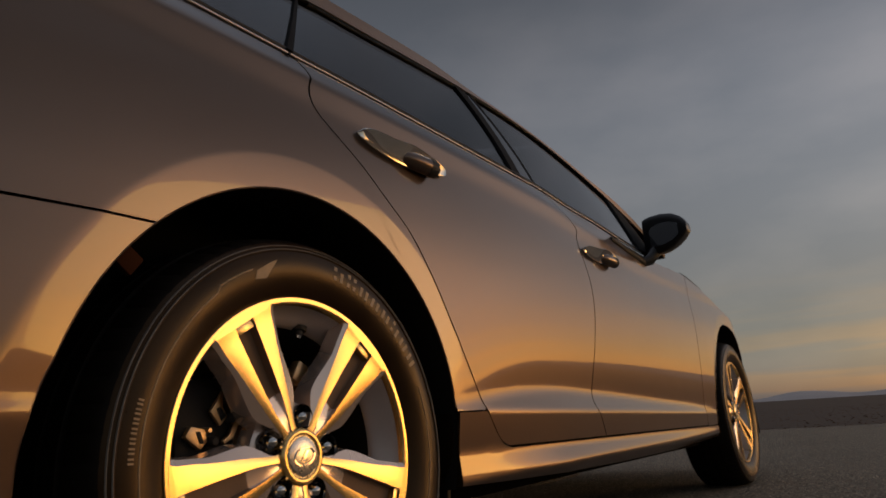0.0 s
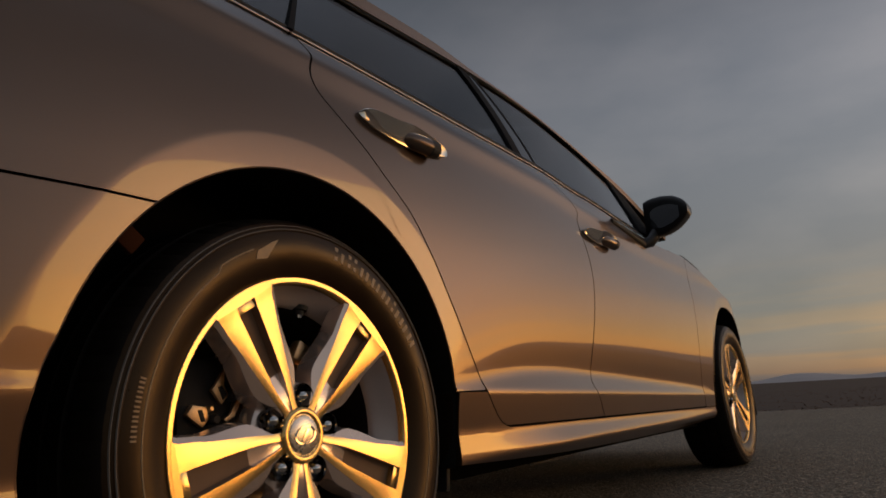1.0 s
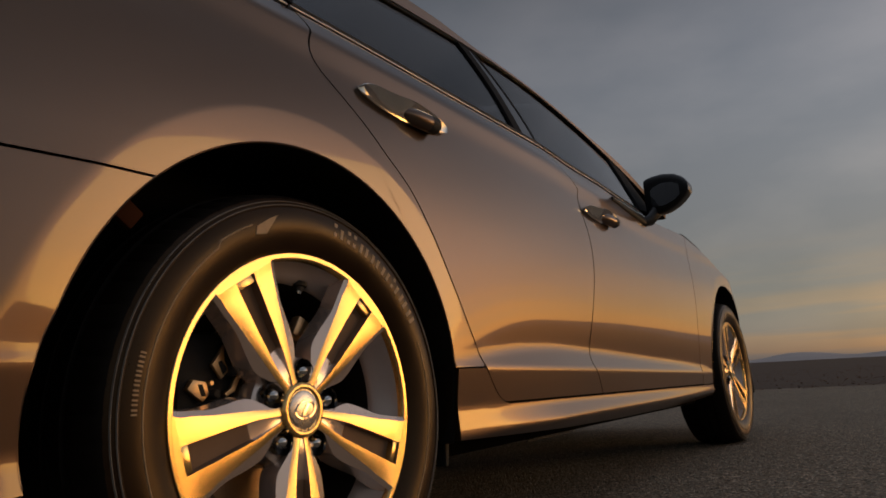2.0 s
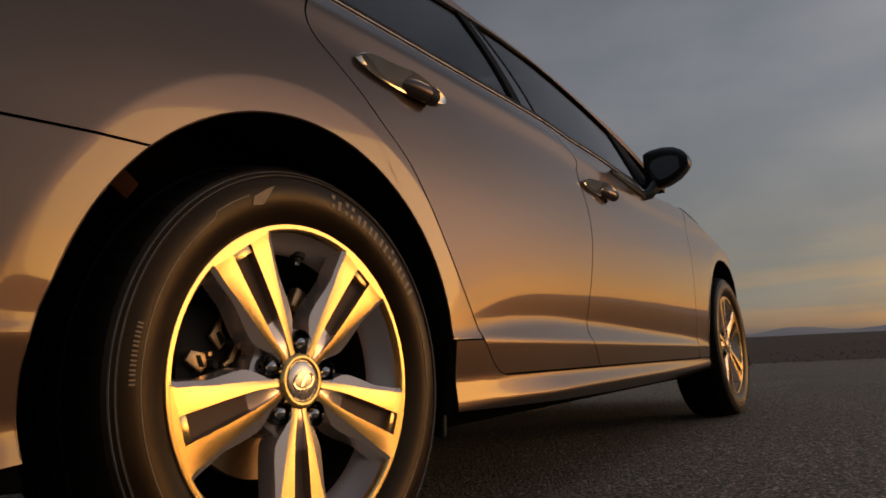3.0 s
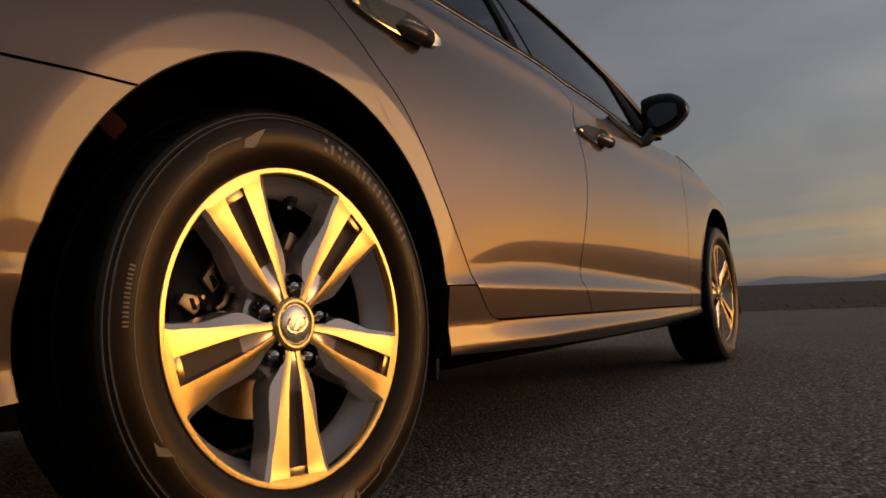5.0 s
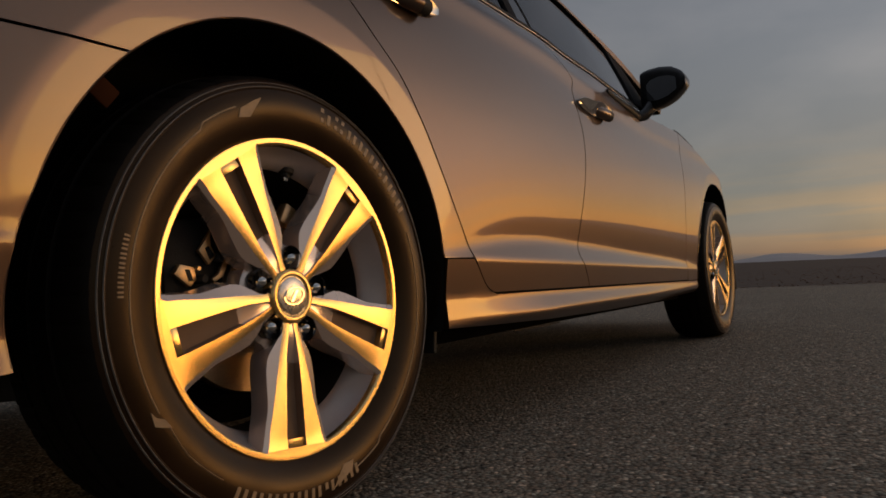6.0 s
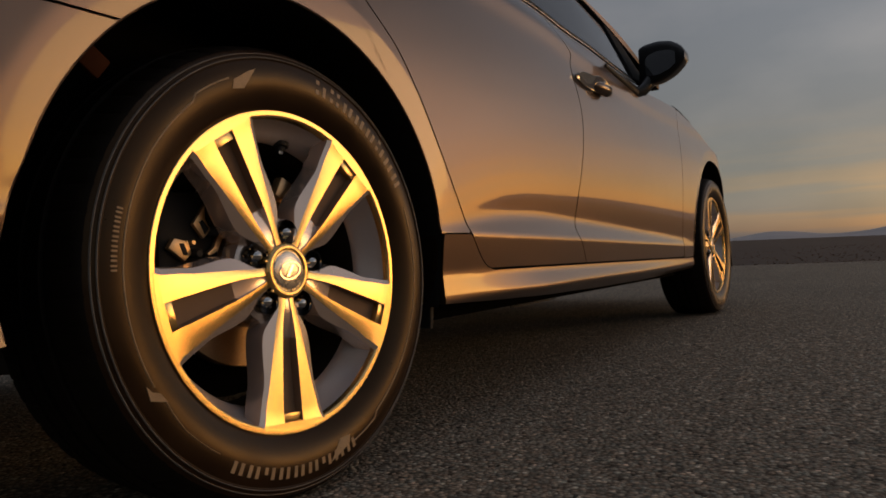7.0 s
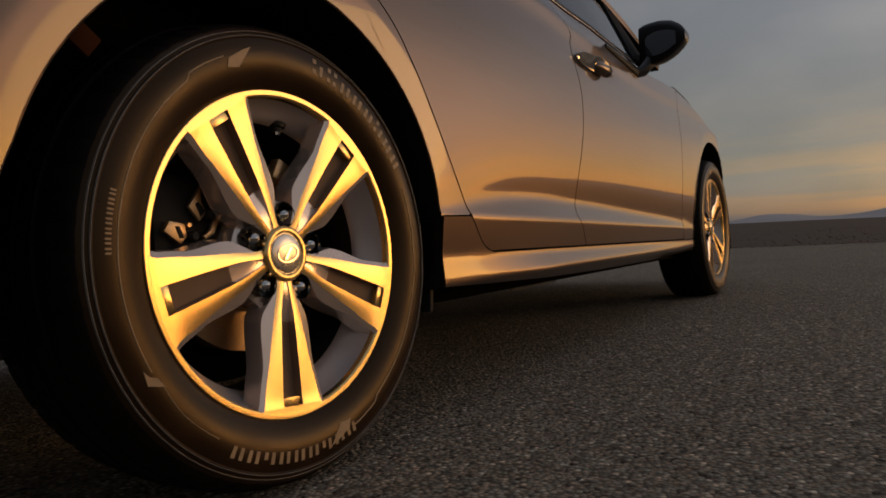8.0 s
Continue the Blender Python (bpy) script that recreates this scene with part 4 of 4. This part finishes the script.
def wheel(x, side, spin, camber, centre=0.328):
    m = pose(x, side * 0.905, centre) @ pose(0, 0, 0, 0, 0, 0 if side < 0 else 180) @ pose(0, 0, 0, -camber, 0, 0)
    # barrel
    ob = revolve([(0.2232, 0.006), (0.2218, 0.011), (0.2200, 0.018), (0.2145, 0.030), (0.2070, 0.041), (0.2010, 0.048), (0.1975, 0.056), (0.1968, 0.062), (0.2010, 0.066), (0.2050, 0.17), (0.2250, 0.195), (0.2340, 0.200), (0.2340, 0.190), (0.2200, 0.17), (0.2200, 0.02), (0.2300, 0.012)], 160, "wheel", BARREL, car, "five twin-spoke alloy wheel, machined faces, grey pockets", closed=True)
    ob.matrix_world = m
    # the inner barrel is much darker than the outer one
    revolve([(0.1966, 0.058), (0.1956, 0.064), (0.1950, 0.080), (0.1950, 0.150), (0.1980, 0.165)], 120, "barrel_well", BARREL_DARK, ob, "near-black inner barrel")
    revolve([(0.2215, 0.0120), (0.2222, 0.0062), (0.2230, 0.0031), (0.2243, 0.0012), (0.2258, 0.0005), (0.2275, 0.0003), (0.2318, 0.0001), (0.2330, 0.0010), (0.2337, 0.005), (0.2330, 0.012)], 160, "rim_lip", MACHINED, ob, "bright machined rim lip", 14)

    lug_seg = 378
    side_y = lambda r: -0.0155 + 8.4 * (r - 0.279) ** 2      # the bulge of the sidewall
    prof = [(0.2315, 0.010)] + [(0.2335 + 0.0665 * q / 20, side_y(0.2335 + 0.0665 * q / 20)) for q in range(21)] + [(0.3015, -0.0130), (0.3035, -0.0128), (0.3050, -0.0105), (0.3100, -0.0085), (0.3150, -0.0045), (0.3195, 0.0015), (0.3230, 0.0100), (0.3262, 0.0220),
            (0.3308, 0.0420), (0.3270, 0.0430), (0.3270, 0.0510), (0.3325, 0.0520), (0.3340, 0.0800), (0.3270, 0.0810), (0.3270, 0.0910), (0.3340, 0.0920), (0.3340, 0.1200), (0.3270, 0.1210), (0.3270, 0.1300), (0.3330, 0.1310), (0.3300, 0.1700), (0.3230, 0.1880), (0.3050, 0.2010), (0.2800, 0.2050), (0.2550, 0.2020), (0.2335, 0.1940)]
    depth = {26: 0.0008, 27: 0.0015, 28: 0.002, 29: 0.0025, 30: 0.0025, 41: 0.003, 42: 0.003, 43: 0.002}
    tyre = revolve(prof, lug_seg, "tyre", RUBBER, ob, "black road tyre with raised sidewall marks", 30, wobble=lambda i, j: -depth[j] if j in depth and i % 6 == 0 else 0.0)
    tyre.data.materials.append(TREAD)
    for f in tyre.data.polygons:          # the arch's shade on the tread is put in as darker rubber
        f.material_index = 1 if f.index % (len(prof) - 1) >= 26 else 0
    for v in tyre.data.vertices:          # flat where it stands on the road
        if v.co.z < -0.3262:
            v.co.z = -0.3262

    # raised lettering as plain blocks, and the outlined band

    def block(a0, a1, r0, r1):
        verts, faces = [], []
        k = 4
        for i in range(k + 1):
            a = math.radians(a0 + (a1 - a0) * i / k)
            for r, d in ((r0, 0.002), (r0 + 0.0007, -0.0009), (r1 - 0.0007, -0.0009), (r1, 0.002)):
                verts.append((r * math.cos(a), side_y(r) + d, r * math.sin(a)))
        for i in range(k):
            for j in range(3):
                p = i * 4 + j
                faces.append((p, p + 1, p + 5, p + 4))
        faces += [(0, 1, 2, 3), (k * 4 + 3, k * 4 + 2, k * 4 + 1, k * 4)]
        mesh_object("raised_mark", verts, faces, RUBBER_MARK, ob, "", False)

    for base in (0, 180) if side < 0 and x > 1 else (0,):
        for i in range(8):                       # the large word, two bars a character
            a, tall = 78.5 - 6.45 * i + base, 0.024 if i in (0, 1, 5) else 0.0175
            block(a, a - 1.35, 0.2705, 0.2705 + tall)
            block(a - 2.9, a - 4.25, 0.2705, 0.2705 + (0.0175 if i != 1 else tall))
    for i in range(9):                           # the word at the foot
        a = -72 - 5.6 * i
        block(a, a - 1.2, 0.2735, 0.2900)
        block(a - 2.6, a - 3.8, 0.2735, 0.2900 if i not in (2, 6) else 0.2840)
    for i in range(7):                           # the small word
        a = 178 - 2.2 * i
        block(a, a - 0.45, 0.281, 0.289)
        block(a - 1.0, a - 1.45, 0.281, 0.289)

    def ridge(points, wide=0.0009):
        """A fine raised line on the sidewall along (angle, radius) points."""
        pts = []
        for (a0, r0), (a1, r1) in zip(points, points[1:]):
            n = max(2, int(abs(a1 - a0) / 3))
            pts += [(a0 + (a1 - a0) * q / n, r0 + (r1 - r0) * q / n) for q in range(n)]
        pts.append(points[-1])
        flat_pts = [(r * math.cos(math.radians(t)), r * math.sin(math.radians(t)), side_y(r)) for t, r in pts]
        verts = []
        for i, (px, pz, py) in enumerate(flat_pts):
            qx, qz, _ = flat_pts[min(i + 1, len(flat_pts) - 1)]
            ox, oz, _ = flat_pts[max(i - 1, 0)]
            ln = math.hypot(qx - ox, qz - oz) or 1.0
            nx, nz = -(qz - oz) / ln, (qx - ox) / ln
            verts += [(px - nx * wide * 1.7, py + 0.001, pz - nz * wide * 1.7), (px - nx * wide * 0.6, py - 0.0011, pz - nz * wide * 0.6), (px + nx * wide * 0.6, py - 0.0011, pz + nz * wide * 0.6), (px + nx * wide * 1.7, py + 0.001, pz + nz * wide * 1.7)]
        mesh_object("sidewall_ridge", verts, [(i * 4 + j, i * 4 + j + 1, i * 4 + j + 5, i * 4 + j + 4) for i in range(len(pts) - 1) for j in range(3)], RUBBER_MARK, ob, "", True, 40)

    def tab(points):
        """A flat raised patch on the sidewall with bevelled edges."""
        bm = bmesh.new()
        f = bm.faces.new([bm.verts.new((r * math.cos(math.radians(t)), side_y(r) - 0.0013, r * math.sin(math.radians(t)))) for t, r in points])
        for v in bmesh.ops.extrude_face_region(bm, geom=[f])["geom"]:
            if isinstance(v, bmesh.types.BMVert):
                v.co.y += 0.003
        bmesh.ops.recalc_face_normals(bm, faces=bm.faces)
        part("sidewall_tab", bm, RUBBER_MARK, ob, "", False)

    for turn in (0, 174):
        ridge([(207 + turn, 0.2745), (131 + turn, 0.2740), (127.8 + turn, 0.2746), (125.6 + turn, 0.2806), (113 + turn, 0.2806)])
        tab([(111.5 + turn, 0.2775), (113.0 + turn, 0.2665), (108.5 + turn, 0.2632), (102.8 + turn, 0.2868), (105.5 + turn, 0.2845)])
    tab([(205.5, 0.2830), (209.0, 0.2868), (212.3, 0.2700), (209.0, 0.2725), (207.5, 0.2800)])
    ridge([(212, 0.2720), (221, 0.2760), (234, 0.2745)], 0.0006)
    for r0 in (0.3028, 0.3088):
        k0 = -0.0128 if r0 < 0.305 else -0.0096
        revolve([(r0 - 0.0005, k0 + 0.001), (r0, k0 - 0.0012), (r0 + 0.0007, k0 - 0.0012), (r0 + 0.0014, k0 + 0.0015)], 180, "sidewall_ring", RUBBER_RING, ob, "", 30)

    for k in range(5):
        a = math.radians(54 + 72 * k + spin + 1.5)
        at = lambda u, v, d=0.0: turned(u, v, face_y(math.hypot(u, v)) + d + crown(u, v), a)
        us = [0.036 + 0.1800 * q / 26 for q in range(27)]
        end_row = [0.2160 + (RIM_IN - 0.2160) * q / 5 for q in range(6)]
        rim_u = lambda u, v: min(u, math.sqrt(RIM_IN ** 2 - v * v)) if u < RIM_IN - 0.0001 else math.sqrt(RIM_IN ** 2 - v * v)
        # bright turned faces: two blades joined beyond the pocket
        verts, faces = [], []
        for sgn in (-1, 1):
            b = len(verts)
            for u in us:
                vo, vi = float(SPOKE_OUT(u)), float(SPOKE_IN(u))
                verts += [at(rim_u(u, sgn * (vi + (vo - vi) * q / 4)), sgn * (vi + (vo - vi) * q / 4)) for q in range(5)]
            faces += [(b + r * 5 + c, b + r * 5 + c + 1, b + r * 5 + c + 6, b + r * 5 + c + 5) for r in range(len(us) - 1) for c in range(4)]
        b, m = len(verts), 25
        for u in end_row:
            vo = float(SPOKE_OUT(u))
            verts += [at(rim_u(u, v), v) for v in (vo * (2 * q / (m - 1) - 1) for q in range(m))]
        faces += [(b + r * m + c, b + r * m + c + 1, b + (r + 1) * m + c + 1, b + (r + 1) * m + c) for r in range(len(end_row) - 1) for c in range(m - 1)]
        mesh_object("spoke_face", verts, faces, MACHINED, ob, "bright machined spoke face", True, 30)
        # grey side walls with the leaf-shaped facet near the hub
        verts, faces = [], []
        for sgn in (-1, 1):
            b = len(verts)
            rows = us + end_row[1:]
            for u in rows:
                vo = float(SPOKE_OUT(u))
                w = max(0.0, 1 - abs(u - 0.090) / (0.042 if u < 0.090 else 0.075))
                leaf = 0.0098 * w * w * (3 - 2 * w) + 0.0030 * min(1, max(0, (u - 0.165) / 0.05))
                deep = 0.029 + 0.012 * (1 - u / 0.226)
                uu = rim_u(u, vo)
                cut = (0.0058 + 0.0030 * math.sin(math.pi * min(1, max(0, (u - 0.045) / 0.145)))) * min(1, max(0.1, (u - 0.040) / 0.05))      # the chamfer beside the turned face
                verts += [at(uu, sgn * vo, 0.0002), at(uu, sgn * (vo + cut + 0.9 * leaf), cut * 0.42 + 0.28 * leaf), at(uu, sgn * (vo + cut + 0.0024 + leaf), 0.018 + 0.4 * leaf), at(uu, sgn * (vo + cut + 0.0040 + leaf), deep)]
            faces += [(b + r * 4 + c, b + r * 4 + c + 1, b + r * 4 + c + 5, b + r * 4 + c + 4) for r in range(len(rows) - 1) for c in range(3)]
        mesh_object("spoke", verts, faces, RIM_GREY, ob, "", True, 18)
        # pocket walls and floor: hub end painted pale as if lit, the rest shaded
        sec = []
        for u in us + [0.2163]:
            vi = float(SPOKE_IN(u))
            w = min(1, max(0.0, (u - 0.050) / 0.075))
            deep = 0.0012 + 0.0125 * w * w * (3 - 2 * w)      # the floor rises towards the hub
            sec.append([at(u, v, d) for v, d in ((-vi, 0.0002), (-vi + 0.0014, deep), (0, deep + 0.0004), (vi - 0.0014, deep), (vi, 0.0002))])
        verts, faces = loft_mesh(sec[:10])
        mesh_object("pocket_ramp", verts, faces, RIM_GREY, ob, "", True, 25)
        verts, faces = loft_mesh(sec[9:])
        n = len(verts)
        faces.append((n - 5, n - 4, n - 3, n - 2, n - 1))
        mesh_object("pocket", verts, faces, POCKET, ob, "pocket between the blades, painted darker than its lit hub end", True, 25)
        # the ledge that closes the pocket
        bm = box_bm((0.0118, 0.012, 0.0345), (0.2098, face_y(0.2098) + 0.0078, 0), 0.0004)
        ledge = part("pocket_end", bm, MACHINED, ob, "", False)
        ledge.matrix_local = Matrix.Rotation(-a, 4, 'Y')
        # bolt well and nut
        b = math.radians(90 + 72 * k + spin)
        cx, cz = 0.05715 * math.cos(b), 0.05715 * math.sin(b)
        well = revolve([(0.0175, 0.030), (0.0192, 0.016), (0.0182, 0.0142), (0.0172, 0.016), (0.0160, 0.0295), (0.0, 0.0298)], 32, "bolt_well", PIANO, ob, "dark bolt well")
        well.location = (cx, 0, cz)
        nut = revolve([(0.0, 0.0115), (0.0040, 0.0122), (0.0068, 0.0145), (0.0082, 0.0185), (0.0094, 0.0200), (0.0096, 0.0300)], 18, "wheel_nut", CHROME, ob, "chrome domed wheel nut")
        nut.location = (cx, 0, cz)
    va = math.radians(78.5)
    stem = tube("valve_stem", [(r * math.cos(va), 0.052, r * math.sin(va)) for r in (0.2040, 0.1970, 0.1960, 0.1890)], [0.0130, 0.0120, 0.0080, 0.0070], BLACK_PLASTIC, ob, "black rubber valve stem", 14)
    tube("valve_cap", [(r * math.cos(va), 0.052, r * math.sin(va)) for r in (0.1892, 0.1845)], [0.0055, 0.0046], CHROME, ob, "", 12)
    revolve([(0.0, 0.030), (0.046, 0.030), (0.070, 0.031), (0.080, 0.036), (0.084, 0.060)], 80, "hub_plate", RIM_GREY, ob)
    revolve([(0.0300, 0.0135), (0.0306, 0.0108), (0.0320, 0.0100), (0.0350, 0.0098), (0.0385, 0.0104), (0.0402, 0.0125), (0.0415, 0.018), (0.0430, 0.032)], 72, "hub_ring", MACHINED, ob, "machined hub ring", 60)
    revolve([(0.0, 0.0082), (0.012, 0.0085), (0.022, 0.0094), (0.0275, 0.0108), (0.0288, 0.0125), (0.0296, 0.0125), (0.0302, 0.0150)], 64, "hub_cap", SATIN, ob, "satin silver hub cap with a plain raised badge", 20)
    # badge: an oval ring with a slanting bar
    sec = []
    for i in range(41):
        t = math.tau * i / 40
        cx, cz = 0.0190 * math.cos(t) + 0.003 * math.sin(t), 0.0125 * math.sin(t)
        row = []
        for j in range(7):
            q = math.tau * j / 6
            row.append((cx * (1 + 0.09 * math.cos(q)), 0.0084 + 0.0006 * (cx * cx + cz * cz) / 0.0004 - 0.0014 * math.sin(q), cz * (1 + 0.12 * math.cos(q))))
        sec.append(row)
    bv, bf = loft_mesh(sec)
    off = len(bv)
    for px, pz in ((-0.008, -0.008), (-0.003, -0.009), (0.008, 0.008), (0.003, 0.009)):
        bv.append((px, 0.0072, pz))
    bf.append((off, off + 1, off + 2, off + 3))
    mesh_object("hub_badge", bv, bf, CHROME, ob, "plain chrome badge", True, 40)
    return ob


def plate(name, outline, y, thick, mat, parent, label=""):
    """A flat pressed piece with a small bevel, its face outward at depth y; outline in (x, z)."""
    bm = bmesh.new()
    face = bm.faces.new([bm.verts.new((px, y, pz)) for px, pz in outline])
    for v in bmesh.ops.extrude_face_region(bm, geom=[face])["geom"]:
        if isinstance(v, bmesh.types.BMVert):
            v.co.y += thick
    bmesh.ops.recalc_face_normals(bm, faces=bm.faces)
    bmesh.ops.bevel(bm, geom=list(bm.edges), offset=min(0.0012, thick / 4), segments=2, profile=0.5, affect='EDGES')
    return part(name, bm, mat, parent, label, True, 40)


def brake(x, side):
    """Disc, shield and caliper behind a wheel."""
    y0 = side * 0.905
    m = pose(x, y0, 0.328, 0, 0, 0 if side < 0 else 180)
    disc = revolve([(0.050, 0.062), (0.078, 0.062), (0.082, 0.068), (0.082, 0.098), (0.084, 0.100), (0.142, 0.100), (0.143, 0.102), (0.143, 0.120), (0.142, 0.122), (0.084, 0.122)], 72, "brake_disc", STEEL, car, "worn steel brake disc, sunlit orange put into its colour")
    disc.matrix_world = m
    sh = revolve([(0.04, 0.130), (0.150, 0.130), (0.158, 0.138), (0.191, 0.146), (0.192, 0.152), (0.04, 0.156)], 60, "dust_shield", UNDER, car)
    sh.matrix_world = m
    cal = part("brake_caliper", box_bm((0.105, 0.050, 0.135), (-0.120, 0.095, 0.050), 0.014), CAST, car, "dark cast brake caliper with bright fittings")
    cal.matrix_world = m
    plate("pad_clip", [(-0.104, 0.099), (-0.104, 0.076), (-0.096, 0.062), (-0.109, 0.050), (-0.125, 0.070), (-0.114, 0.084)], 0.059, 0.007, ZINC, cal, "bright pad clip")
    plate("bleed_block", [(-0.155, 0.051), (-0.133, 0.047), (-0.129, 0.030), (-0.140, 0.020), (-0.164, 0.038)], 0.059, 0.010, ZINC, cal, "bright bleed block")
    plate("slide_bar", [(-0.079, 0.067), (-0.071, 0.062), (-0.086, 0.033), (-0.101, 0.025), (-0.104, 0.030), (-0.092, 0.038)], 0.059, 0.008, ZINC, cal, "bright slide bar")
    plate("clip_slot", [(-0.115, 0.073), (-0.110, 0.076), (-0.100, 0.064), (-0.107, 0.056)], 0.0578, 0.002, CAST, cal)
    plate("block_mark", [(-0.148, 0.044), (-0.141, 0.044), (-0.135, 0.028), (-0.142, 0.028)], 0.0578, 0.002, CAST, cal)
    nipple = revolve([(0.0, -0.006), (0.0030, -0.006), (0.0036, -0.004), (0.0036, 0.010)], 12, "bleed_nipple", ZINC, cal)
    nipple.location = (-0.127, 0.062, 0.045)
    for dx, dz in ((-0.092, 0.060), (-0.122, 0.030)):
        pin = revolve([(0.0, -0.004), (0.005, -0.004), (0.007, -0.001), (0.007, 0.02)], 12, "caliper_bolt", CAST, cal)
        pin.location = (dx, 0.055, dz)
    bracket = part("hose_bracket", box_bm((0.024, 0.02, 0.034), (0.042, 0.066, 0.126), 0.004, pose(0, 0, 0, 0, 28, 0)), ZINC, car, "steel hose bracket")
    bracket.matrix_world = m
    tube("axle_stub", [(x, side * 0.80, 0.328), (x, side * 0.50, 0.328)], 0.05, UNDER, car, "", 16)


for side in (-1, 1):
    wheel(-0.0, side, -6.5, 1.4)
    wheel(2.805, side, -25.0, 0.5)
    brake(0.0, side)
    brake(2.805, side)
